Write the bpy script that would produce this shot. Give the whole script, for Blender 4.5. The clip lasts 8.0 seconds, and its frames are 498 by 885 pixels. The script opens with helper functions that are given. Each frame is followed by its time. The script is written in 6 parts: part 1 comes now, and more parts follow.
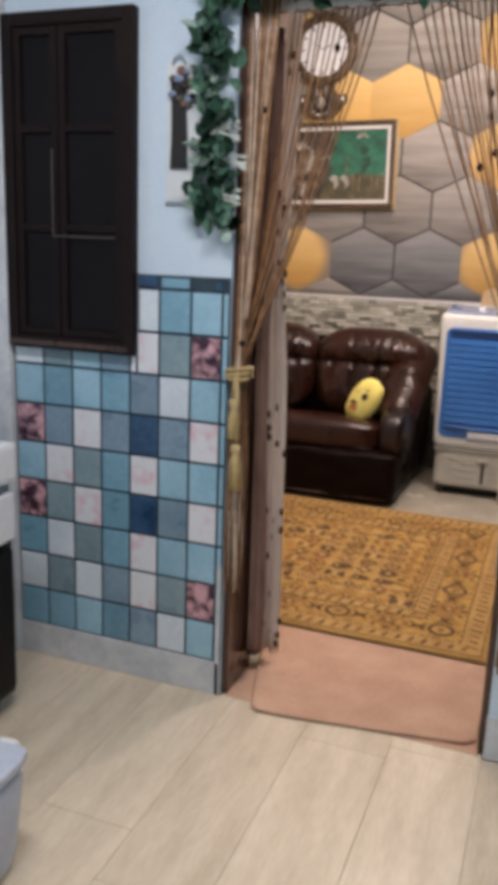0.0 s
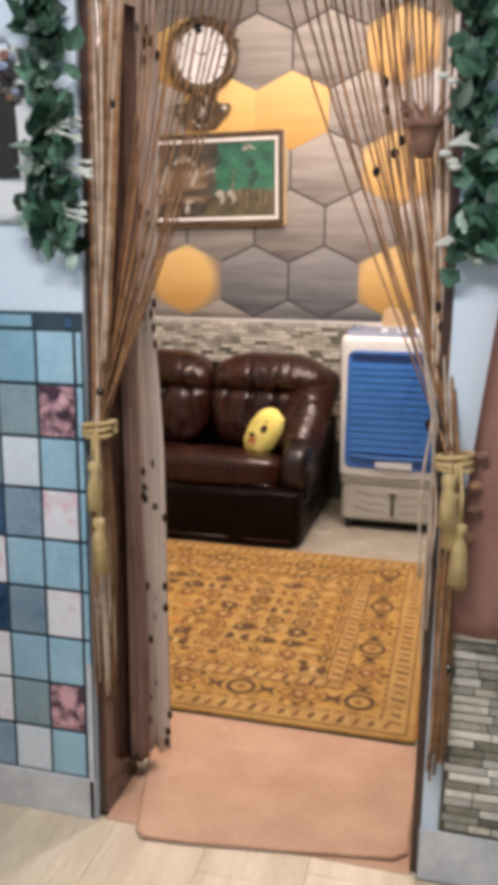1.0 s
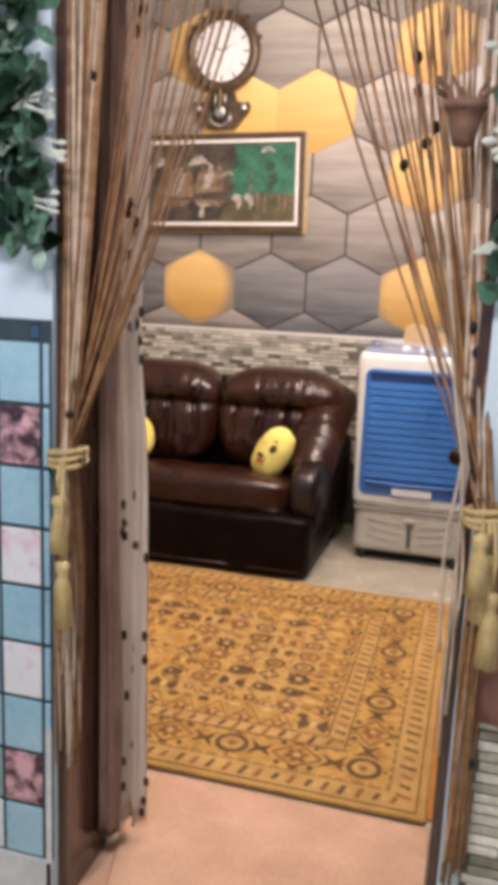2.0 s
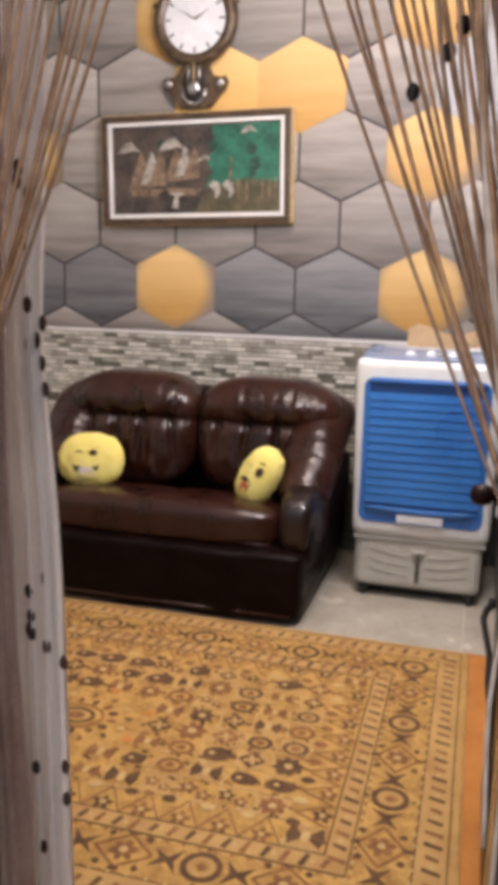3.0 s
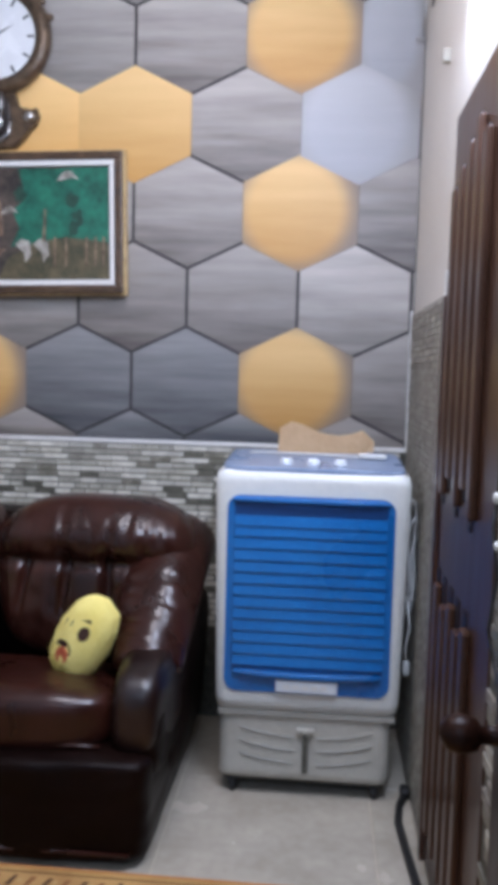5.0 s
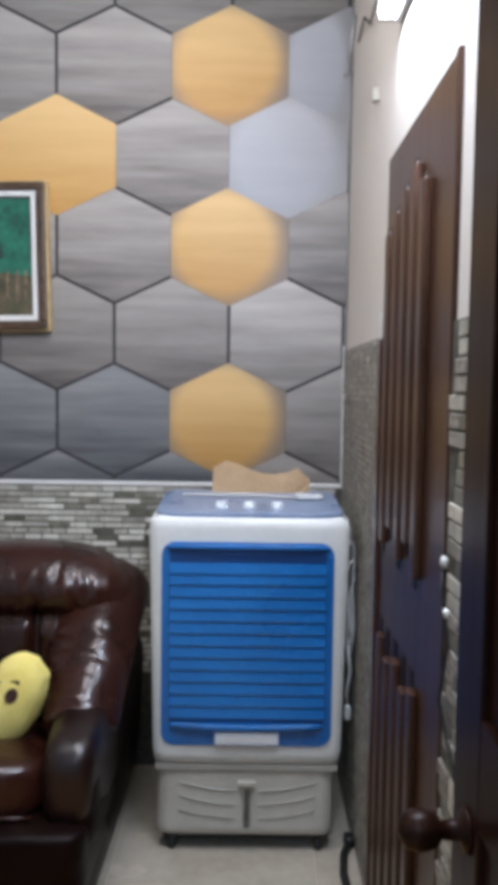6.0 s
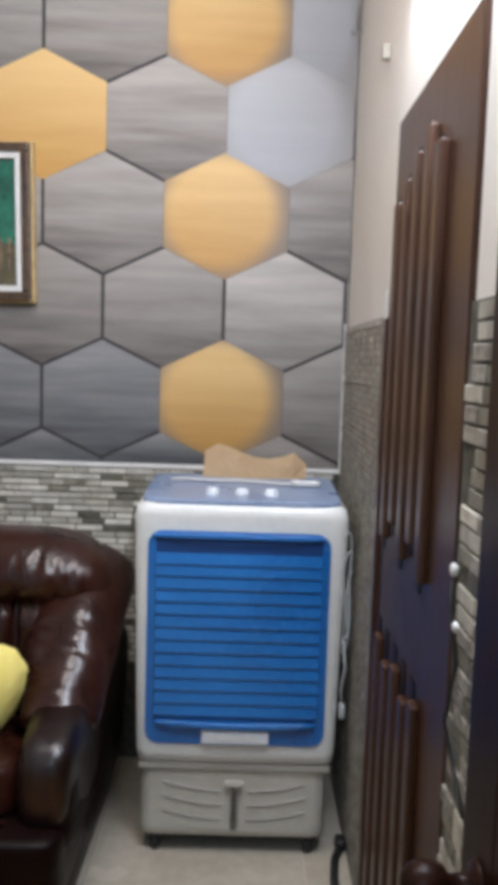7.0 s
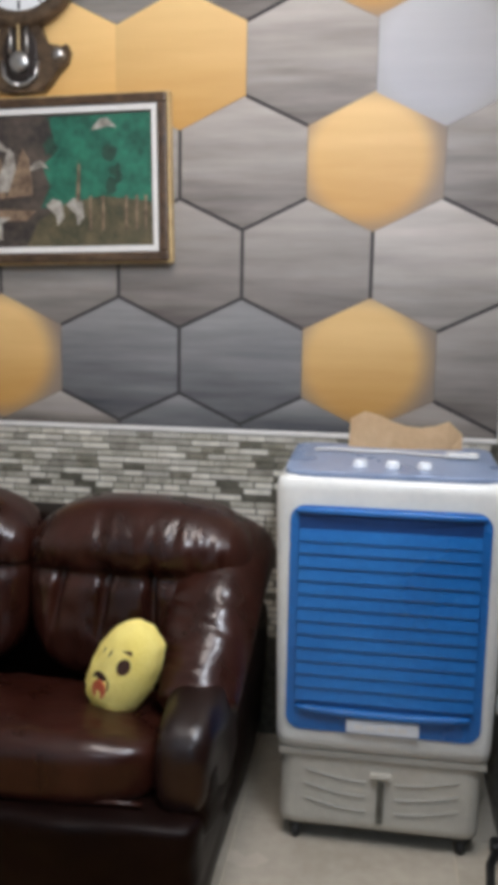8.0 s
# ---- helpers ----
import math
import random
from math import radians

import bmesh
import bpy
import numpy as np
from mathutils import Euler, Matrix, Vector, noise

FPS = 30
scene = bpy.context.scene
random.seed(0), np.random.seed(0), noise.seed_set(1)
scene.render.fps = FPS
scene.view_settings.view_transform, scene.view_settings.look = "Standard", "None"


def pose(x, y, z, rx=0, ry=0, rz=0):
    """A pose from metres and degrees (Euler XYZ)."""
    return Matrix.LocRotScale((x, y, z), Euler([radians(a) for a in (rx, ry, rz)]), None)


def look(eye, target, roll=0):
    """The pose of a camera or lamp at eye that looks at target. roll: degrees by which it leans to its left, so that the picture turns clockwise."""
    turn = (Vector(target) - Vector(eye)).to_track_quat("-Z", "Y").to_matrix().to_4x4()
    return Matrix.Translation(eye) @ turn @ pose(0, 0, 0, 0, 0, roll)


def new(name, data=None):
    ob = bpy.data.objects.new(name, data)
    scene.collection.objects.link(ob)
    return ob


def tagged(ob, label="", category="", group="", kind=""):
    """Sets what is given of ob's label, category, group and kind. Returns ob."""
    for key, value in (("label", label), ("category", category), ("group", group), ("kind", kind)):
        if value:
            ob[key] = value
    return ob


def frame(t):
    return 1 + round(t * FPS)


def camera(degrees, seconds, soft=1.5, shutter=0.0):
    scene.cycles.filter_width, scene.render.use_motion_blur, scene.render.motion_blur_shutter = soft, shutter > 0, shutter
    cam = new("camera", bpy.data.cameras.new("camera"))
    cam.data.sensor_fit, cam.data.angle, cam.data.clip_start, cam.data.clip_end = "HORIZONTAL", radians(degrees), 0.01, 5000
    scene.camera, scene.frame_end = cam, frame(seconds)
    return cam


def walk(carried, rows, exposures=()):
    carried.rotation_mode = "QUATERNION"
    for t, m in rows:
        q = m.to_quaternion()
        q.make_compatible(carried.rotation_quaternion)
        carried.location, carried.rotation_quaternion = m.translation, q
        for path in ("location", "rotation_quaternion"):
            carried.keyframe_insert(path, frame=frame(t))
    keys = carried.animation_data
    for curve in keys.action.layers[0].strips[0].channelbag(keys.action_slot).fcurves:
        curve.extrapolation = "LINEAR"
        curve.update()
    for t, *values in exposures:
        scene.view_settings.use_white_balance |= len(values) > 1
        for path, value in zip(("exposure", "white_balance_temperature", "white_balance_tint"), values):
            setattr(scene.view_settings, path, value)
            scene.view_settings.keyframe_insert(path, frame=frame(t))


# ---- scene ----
cam = camera(33.6, 8.0, soft=7.5)
EXPOSURES = [(0.0, 0.03, 7800, 27), (1.0, 0.38, 8100, 28), (2.2, 0.48, 8000, 29), (3.5, 0.24, 6200, 22.5), (4.2, 0.31, 5600, 20), (4.7, 0.10, 5500, 20.5), (5.8, -0.14, 5750, 15), (8.0, -0.10, 6300, 15)]
PATH = [
    (0, (0.735, -0.211, 1.338), (0.052, 1.611, 0.876), 2.1),
    (0.5, (0.717, 0.003, 1.336), (0.2, 1.9, 0.97), 2.8),
    (1, (0.677, 0.222, 1.353), (0.199, 2.119, 0.938), 0.7),
    (1.5, (0.675, 0.362, 1.355), (0.1, 2.234, 0.95), 0.8),
    (2, (0.648, 0.509, 1.348), (0.128, 2.4, 0.954), 2.5),
    (2.2, (0.614, 0.602, 1.344), (0.151, 2.511, 0.969), 2.4),
    (3.3, (0.576, 1.191, 1.338), (0.022, 3.064, 0.909), 1.6),
    (3.5, (0.559, 1.283, 1.327), (-0.005, 3.148, 0.875), 2.0),
    (4, (0.427, 1.564, 1.298), (0.072, 3.492, 0.911), 1.5),
    (4.5, (0.418, 1.809, 1.28), (0.136, 3.763, 0.963), 0.0),
    (4.7, (0.407, 1.879, 1.287), (0.176, 3.85, 1.038), 0.7),
    (5.8, (0.401, 2.015, 1.406), (0.347, 4.011, 1.292), 1.0),
    (6, (0.38, 2.028, 1.406), (0.385, 4.023, 1.269), 0.8),
    (6.5, (0.379, 2.087, 1.405), (0.489, 4.075, 1.216), 0.8),
    (7, (0.389, 2.177, 1.422), (0.403, 4.167, 1.223), 1.8),
    (7.5, (0.369, 2.271, 1.414), (0.241, 4.251, 1.164), 2.7),
    (8, (0.345, 2.35, 1.421), (0.041, 4.303, 1.121), 1.0),
]
walk(cam, [(t, look(eye, target, roll)) for t, eye, target, roll in PATH], EXPOSURES)

# ---- world and lamps ----
world = bpy.data.worlds.new("world")
scene.world = world
world.use_nodes = True
world.node_tree.nodes["Background"].inputs[0].default_value = (0.75, 0.85, 1.0, 1)
world.node_tree.nodes["Background"].inputs[1].default_value = 0.05


def area_lamp(name, where, target, sx, sy, watts, colour):
    data = bpy.data.lights.new(name, "AREA")
    data.shape, data.size, data.size_y, data.energy, data.color = "RECTANGLE", sx, sy, watts, colour
    ob = new(name, data)
    ob.matrix_world = look(where, target)
    return ob


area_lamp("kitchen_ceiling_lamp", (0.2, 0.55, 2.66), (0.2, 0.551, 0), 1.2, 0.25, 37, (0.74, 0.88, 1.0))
# added fill from an unseen ceiling spot, set to balance the wall tube
area_lamp("room_fill_lamp", (0.0, 3.6, 2.97), (0.0, 3.601, 0), 0.6, 0.6, 19, (1.0, 0.91, 0.82))
area_lamp("tube_lamp", (0.660, 3.50, 2.29), (-0.25, 3.8, 1.72), 1.0, 0.04, 34, (0.84, 0.92, 1.0))

# ---- materials ----


def surf(name, c1, c2, rough=0.6, scale=6.0, bump=0.15, metal=0.0, stretch=(1, 1, 1), fine=60.0, vary=0.0, bump_scale=None, coat=0.0, spread=(0.35, 0.65), spec=0.5):
    """Two tones mixed by broad and fine noise, with relief; vary: lightness by object."""
    m = bpy.data.materials.new(name)
    m.use_nodes = True
    nt = m.node_tree
    bsdf = nt.nodes["Principled BSDF"]
    geo = nt.nodes.new("ShaderNodeNewGeometry")
    mapping = nt.nodes.new("ShaderNodeMapping")
    mapping.inputs["Scale"].default_value = stretch
    nt.links.new(geo.outputs["Position"], mapping.inputs["Vector"])
    n1 = nt.nodes.new("ShaderNodeTexNoise")
    n1.inputs["Scale"].default_value, n1.inputs["Detail"].default_value = scale, 4
    n2 = nt.nodes.new("ShaderNodeTexNoise")
    n2.inputs["Scale"].default_value, n2.inputs["Detail"].default_value = fine, 3
    for n in (n1, n2):
        nt.links.new(mapping.outputs["Vector"], n.inputs["Vector"])
    mixf = nt.nodes.new("ShaderNodeMath")
    mixf.operation = "MULTIPLY_ADD"
    mixf.inputs[1].default_value = 0.35
    nt.links.new(n2.outputs["Fac"], mixf.inputs[0])
    half = nt.nodes.new("ShaderNodeMath")
    half.operation = "MULTIPLY"
    half.inputs[1].default_value = 0.65
    nt.links.new(n1.outputs["Fac"], half.inputs[0])
    nt.links.new(half.outputs[0], mixf.inputs[2])
    ramp = nt.nodes.new("ShaderNodeValToRGB")
    ramp.color_ramp.elements[0].position, ramp.color_ramp.elements[1].position = spread
    ramp.color_ramp.elements[0].color, ramp.color_ramp.elements[1].color = (*c1, 1), (*c2, 1)
    nt.links.new(mixf.outputs[0], ramp.inputs["Fac"])
    colour = ramp.outputs["Color"]
    if vary:
        info = nt.nodes.new("ShaderNodeObjectInfo")
        rng = nt.nodes.new("ShaderNodeMapRange")
        rng.inputs["To Min"].default_value, rng.inputs["To Max"].default_value = 1 - vary, 1 + vary
        nt.links.new(info.outputs["Random"], rng.inputs["Value"])
        hsv = nt.nodes.new("ShaderNodeHueSaturation")
        nt.links.new(rng.outputs["Result"], hsv.inputs["Value"])
        nt.links.new(colour, hsv.inputs["Color"])
        colour = hsv.outputs["Color"]
    nt.links.new(colour, bsdf.inputs["Base Color"])
    rr = nt.nodes.new("ShaderNodeMapRange")
    rr.inputs["To Min"].default_value, rr.inputs["To Max"].default_value = max(0.03, rough - 0.1), min(1, rough + 0.1)
    nt.links.new(n1.outputs["Fac"], rr.inputs["Value"])
    nt.links.new(rr.outputs["Result"], bsdf.inputs["Roughness"])
    bsdf.inputs["Metallic"].default_value = metal
    bsdf.inputs["Coat Weight"].default_value = coat
    bsdf.inputs["Specular IOR Level"].default_value = spec
    if bump:
        b = nt.nodes.new("ShaderNodeBump")
        b.inputs["Strength"].default_value, b.inputs["Distance"].default_value = bump, 0.006
        src = n2
        if bump_scale:
            src = nt.nodes.new("ShaderNodeTexNoise")
            src.inputs["Scale"].default_value, src.inputs["Detail"].default_value = bump_scale, 4
            nt.links.new(mapping.outputs["Vector"], src.inputs["Vector"])
        nt.links.new(src.outputs["Fac"], b.inputs["Height"])
        nt.links.new(b.outputs["Normal"], bsdf.inputs["Normal"])
    return m


def glow(name, colour, strength):
    m = bpy.data.materials.new(name)
    m.use_nodes = True
    b = m.node_tree.nodes["Principled BSDF"]
    b.inputs["Base Color"].default_value = (0.9, 0.9, 0.9, 1)
    b.inputs["Emission Color"].default_value, b.inputs["Emission Strength"].default_value = (*colour, 1), strength
    return m


M = {}
M["paint_blue"] = surf("pale_blue_wall_paint", (0.50, 0.64, 0.74), (0.58, 0.71, 0.80), 0.55, 2.5, 0.12, fine=90)
M["paint_cream"] = surf("cream_wall_paint", (0.66, 0.62, 0.56), (0.74, 0.70, 0.64), 0.55, 2.5, 0.12, fine=90)
M["paint_white"] = surf("white_ceiling_paint", (0.74, 0.74, 0.73), (0.82, 0.82, 0.80), 0.7, 2.0, 0.1)
M["plinth"] = surf("scuffed_white_plinth", (0.46, 0.50, 0.53), (0.66, 0.69, 0.70), 0.5, 9, 0.1)
M["grout"] = surf("dark_teal_grout", (0.010, 0.03, 0.045), (0.03, 0.065, 0.085), 0.6, 14, 0.1)
TILE = {
    "b": surf("blue_tile", (0.118, 0.295, 0.389), (0.201, 0.413, 0.519), 0.3, 5, 0.1, vary=0.12),
    "l": surf("light_blue_tile", (0.224, 0.448, 0.566), (0.330, 0.566, 0.673), 0.3, 6, 0.1, vary=0.1),
    "g": surf("grey_blue_tile", (0.153, 0.260, 0.342), (0.236, 0.366, 0.448), 0.3, 7, 0.1, vary=0.12),
    "t": surf("grey_teal_tile", (0.177, 0.283, 0.319), (0.260, 0.378, 0.413), 0.3, 7, 0.1, vary=0.1),
    "n": surf("navy_tile", (0.009, 0.035, 0.083), (0.035, 0.118, 0.224), 0.3, 8, 0.1),
    "w": surf("pale_tile", (0.543, 0.637, 0.708), (0.684, 0.779, 0.826), 0.3, 6, 0.1, vary=0.06),
    "p": surf("pale_tile_with_pink_blossom", (0.732, 0.425, 0.496), (0.708, 0.743, 0.779), 0.3, 9, 0.1, fine=30, spread=(0.36, 0.50)),
    "f": surf("dark_tile_with_pink_flowers", (0.059, 0.024, 0.041), (0.684, 0.389, 0.425), 0.3, 18, 0.1, fine=45, spread=(0.44, 0.56)),
}
M["k_floor"] = surf("pale_beige_floor_board", (0.57, 0.47, 0.34), (0.74, 0.63, 0.48), 0.35, 3, 0.06, stretch=(6, 1, 1), fine=20, vary=0.05)
M["joint"] = surf("dusty_floor_joint", (0.56, 0.47, 0.345), (0.66, 0.56, 0.42), 0.8, 10, 0.1)
M["l_floor"] = surf("grey_floor_tile", (0.36, 0.318, 0.25), (0.48, 0.430, 0.345), 0.25, 4, 0.05, fine=30, vary=0.04)
M["mat"] = surf("pink_tan_doormat_pile", (0.46, 0.26, 0.17), (0.62, 0.39, 0.27), 0.9, 5, 0.5, fine=140)
M["mat_edge"] = surf("doormat_binding", (0.42, 0.235, 0.15), (0.56, 0.34, 0.23), 0.9, 12, 0.4, fine=160)
M["wood"] = surf("dark_polished_wood", (0.028, 0.010, 0.006), (0.075, 0.030, 0.018), 0.28, 3, 0.1, stretch=(9, 9, 1), fine=22, coat=0.4)
M["wood_red"] = surf("red_brown_polished_wood", (0.036, 0.016, 0.009), (0.080, 0.038, 0.022), 0.34, 3, 0.08, stretch=(9, 9, 1), fine=22, coat=0.03, spec=0.28)
M["wood_leaf"] = surf("dark_varnished_leaf", (0.010, 0.0038, 0.0024), (0.030, 0.0110, 0.0062), 0.34, 3, 0.08, stretch=(9, 9, 1), fine=22, spec=0.12)
M["wood_black"] = surf("black_brown_wood", (0.008, 0.005, 0.005), (0.016, 0.009, 0.008), 0.55, 4, 0.08, spec=0.15)
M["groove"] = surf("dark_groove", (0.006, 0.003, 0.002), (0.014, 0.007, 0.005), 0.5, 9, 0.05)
M["pane_glint"] = surf("grey_brown_pane_highlight", (0.045, 0.036, 0.034), (0.075, 0.062, 0.058), 0.5, 12, 0.05)
M["dark_glass"] = surf("dark_window_glass", (0.005, 0.004, 0.005), (0.009, 0.007, 0.007), 0.45, 3, 0.0, spec=0.15)
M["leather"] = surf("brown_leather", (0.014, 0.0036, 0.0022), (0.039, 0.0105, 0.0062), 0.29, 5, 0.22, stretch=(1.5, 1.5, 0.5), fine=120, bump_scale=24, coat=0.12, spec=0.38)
# base, sides and arms: the sofa's shade is put into two darker leathers
M["leather_shaded"] = surf("shaded_brown_leather", (0.0034, 0.0012, 0.0009), (0.0075, 0.0027, 0.0019), 0.42, 5, 0.15, fine=120, bump_scale=20, spec=0.11)
M["leather_arm_shaded"] = surf("half_shaded_brown_leather", (0.006, 0.0020, 0.0015), (0.016, 0.0052, 0.0037), 0.36, 5, 0.2, fine=120, bump_scale=22, coat=0.1)
M["white_plastic"] = surf("ivory_plastic", (0.60, 0.61, 0.58), (0.70, 0.70, 0.66), 0.35, 3, 0.03)
M["grey_plastic"] = surf("beige_grey_plastic", (0.42, 0.40, 0.34), (0.52, 0.50, 0.43), 0.4, 4, 0.03)
M["blue_plastic"] = surf("blue_plastic", (0.010, 0.112, 0.36), (0.019, 0.160, 0.46), 0.3, 3, 0.03, coat=0.2)
# shade behind the louvres and in the slot, put into a darker blue
M["blue_shade"] = surf("shaded_blue_plastic", (0.005, 0.035, 0.14), (0.008, 0.05, 0.18), 0.4, 3, 0.03)
M["blue_grey"] = surf("blue_grey_plastic", (0.16, 0.22, 0.34), (0.24, 0.30, 0.42), 0.3, 6, 0.03)
M["pale_blue"] = surf("pale_blue_plastic", (0.34, 0.40, 0.48), (0.46, 0.52, 0.60), 0.4, 5, 0.04)
M["label"] = surf("white_label", (0.62, 0.66, 0.70), (0.74, 0.77, 0.80), 0.4, 20, 0.02)
M["black"] = surf("black_rubber", (0.006, 0.006, 0.006), (0.014, 0.013, 0.012), 0.6, 9, 0.1)
M["metal"] = surf("worn_steel", (0.42, 0.42, 0.42), (0.58, 0.58, 0.57), 0.3, 9, 0.05, metal=1.0)
M["brass"] = surf("gold_braid", (0.40, 0.27, 0.11), (0.60, 0.45, 0.22), 0.5, 30, 0.4, fine=160)
M["white_enamel"] = surf("white_enamel", (0.70, 0.72, 0.74), (0.80, 0.82, 0.83), 0.25, 5, 0.02)
M["yellow_plush"] = surf("yellow_plush", (0.76, 0.62, 0.13), (0.88, 0.76, 0.26), 0.85, 8, 0.5, fine=200)
M["face_dark"] = surf("dark_brown_felt", (0.03, 0.012, 0.008), (0.06, 0.025, 0.015), 0.9, 20, 0.2)
M["face_red"] = surf("red_felt", (0.55, 0.10, 0.04), (0.65, 0.16, 0.07), 0.9, 20, 0.2)
M["face_white"] = surf("pink_white_felt", (0.74, 0.62, 0.60), (0.80, 0.72, 0.70), 0.9, 20, 0.2)
M["leaf"] = surf("dark_green_leaf", (0.030, 0.110, 0.075), (0.100, 0.265, 0.180), 0.5, 30, 0.2, vary=0.35)
M["leaf_pale"] = surf("pale_green_leaf", (0.20, 0.34, 0.28), (0.42, 0.55, 0.48), 0.5, 30, 0.2, vary=0.25)
M["string"] = surf("brown_string", (0.175, 0.078, 0.033), (0.38, 0.195, 0.090), 0.36, 40, 0.2, vary=0.35)
# taupe strands, paled further: the lit strings' sheen is put into the colour
M["string_sheen"] = surf("sheen_taupe_string", (0.48, 0.36, 0.27), (0.68, 0.56, 0.45), 0.36, 40, 0.2, vary=0.25)
M["bead"] = surf("black_bead", (0.006, 0.004, 0.004), (0.014, 0.010, 0.010), 0.2, 20, 0.0)
M["pot"] = surf("brown_clay", (0.16, 0.075, 0.05), (0.28, 0.15, 0.10), 0.8, 18, 0.3)
M["petal"] = surf("white_petal", (0.46, 0.52, 0.46), (0.62, 0.66, 0.60), 0.6, 20, 0.1)
M["voile"] = surf("off_white_printed_voile", (0.70, 0.64, 0.60), (0.80, 0.74, 0.69), 0.8, 5, 0.25, fine=90)
M["pink_cloth"] = surf("dusty_pink_cloth", (0.44, 0.21, 0.16), (0.58, 0.31, 0.25), 0.85, 5, 0.4, fine=150)
M["mauve_cloth"] = surf("mauve_brown_cloth", (0.16, 0.085, 0.062), (0.30, 0.185, 0.145), 0.75, 7, 0.3, stretch=(3, 3, 1), fine=120)
M["paper"] = surf("pale_paper", (0.58, 0.64, 0.66), (0.68, 0.72, 0.72), 0.7, 8, 0.03)
M["card"] = surf("brown_cardboard", (0.64, 0.46, 0.27), (0.76, 0.58, 0.37), 0.85, 9, 0.15)
M["cord"] = surf("white_cable", (0.60, 0.60, 0.58), (0.70, 0.70, 0.67), 0.5, 20, 0.02)
M["trim"] = surf("white_trim", (0.66, 0.65, 0.62), (0.76, 0.75, 0.72), 0.5, 12, 0.05)
M["backing"] = surf("charcoal_wallpaper_line", (0.020, 0.019, 0.020), (0.045, 0.042, 0.042), 0.7, 9, 0.03)


def print_of(name, low, high, rim=None, grain_share=0.62):
    """Wood-grained print on one hexagon: lighter at its top, streaked along; rim: the tone to which its edge softens."""
    m = bpy.data.materials.new(name)
    m.use_nodes = True
    nt = m.node_tree
    bsdf = nt.nodes["Principled BSDF"]
    bsdf.inputs["Roughness"].default_value = 0.5
    tc = nt.nodes.new("ShaderNodeTexCoord")
    geo = nt.nodes.new("ShaderNodeNewGeometry")
    info = nt.nodes.new("ShaderNodeObjectInfo")
    mapping = nt.nodes.new("ShaderNodeMapping")
    mapping.inputs["Scale"].default_value = (1.6, 1, 16)
    nt.links.new(geo.outputs["Position"], mapping.inputs["Vector"])
    shift = nt.nodes.new("ShaderNodeCombineXYZ")
    mul = nt.nodes.new("ShaderNodeMath")
    mul.operation = "MULTIPLY"
    mul.inputs[1].default_value = 37.0
    nt.links.new(info.outputs["Random"], mul.inputs[0])
    nt.links.new(mul.outputs[0], shift.inputs["Y"])
    nt.links.new(shift.outputs[0], mapping.inputs["Location"])
    grain = nt.nodes.new("ShaderNodeTexNoise")
    grain.inputs["Scale"].default_value, grain.inputs["Detail"].default_value, grain.inputs["Roughness"].default_value = 1.3, 6, 0.58
    nt.links.new(mapping.outputs["Vector"], grain.inputs["Vector"])
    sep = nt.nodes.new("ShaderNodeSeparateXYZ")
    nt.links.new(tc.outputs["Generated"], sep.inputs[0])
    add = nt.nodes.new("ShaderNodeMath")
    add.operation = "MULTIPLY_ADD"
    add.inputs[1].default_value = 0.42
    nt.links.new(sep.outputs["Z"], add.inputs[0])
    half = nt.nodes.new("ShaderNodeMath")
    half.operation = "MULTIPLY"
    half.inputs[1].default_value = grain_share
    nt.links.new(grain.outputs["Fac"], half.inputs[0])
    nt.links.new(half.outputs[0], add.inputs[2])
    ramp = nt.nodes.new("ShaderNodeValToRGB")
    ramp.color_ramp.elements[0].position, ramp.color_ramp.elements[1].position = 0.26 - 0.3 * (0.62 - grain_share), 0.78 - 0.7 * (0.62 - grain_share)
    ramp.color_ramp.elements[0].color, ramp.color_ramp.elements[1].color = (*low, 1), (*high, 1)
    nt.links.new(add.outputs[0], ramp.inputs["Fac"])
    colour = ramp.outputs["Color"]
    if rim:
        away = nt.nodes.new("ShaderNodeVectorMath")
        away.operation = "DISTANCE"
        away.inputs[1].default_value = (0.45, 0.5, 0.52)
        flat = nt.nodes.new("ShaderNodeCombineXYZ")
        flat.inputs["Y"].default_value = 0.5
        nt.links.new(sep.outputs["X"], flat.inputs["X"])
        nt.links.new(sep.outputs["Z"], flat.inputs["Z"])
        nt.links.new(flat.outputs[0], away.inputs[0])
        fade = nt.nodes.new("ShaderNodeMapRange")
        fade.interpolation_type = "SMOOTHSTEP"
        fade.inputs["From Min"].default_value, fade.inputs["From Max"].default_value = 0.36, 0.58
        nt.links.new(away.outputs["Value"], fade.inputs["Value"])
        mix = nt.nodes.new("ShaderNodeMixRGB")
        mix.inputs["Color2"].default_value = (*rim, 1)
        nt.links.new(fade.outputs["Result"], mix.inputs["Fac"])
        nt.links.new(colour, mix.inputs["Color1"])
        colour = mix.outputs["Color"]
    vary = nt.nodes.new("ShaderNodeMapRange")
    vary.inputs["To Min"].default_value, vary.inputs["To Max"].default_value = 0.86, 1.12
    nt.links.new(info.outputs["Random"], vary.inputs["Value"])
    hsv = nt.nodes.new("ShaderNodeHueSaturation")
    nt.links.new(vary.outputs["Result"], hsv.inputs["Value"])
    nt.links.new(colour, hsv.inputs["Color"])
    nt.links.new(hsv.outputs["Color"], bsdf.inputs["Base Color"])
    return m


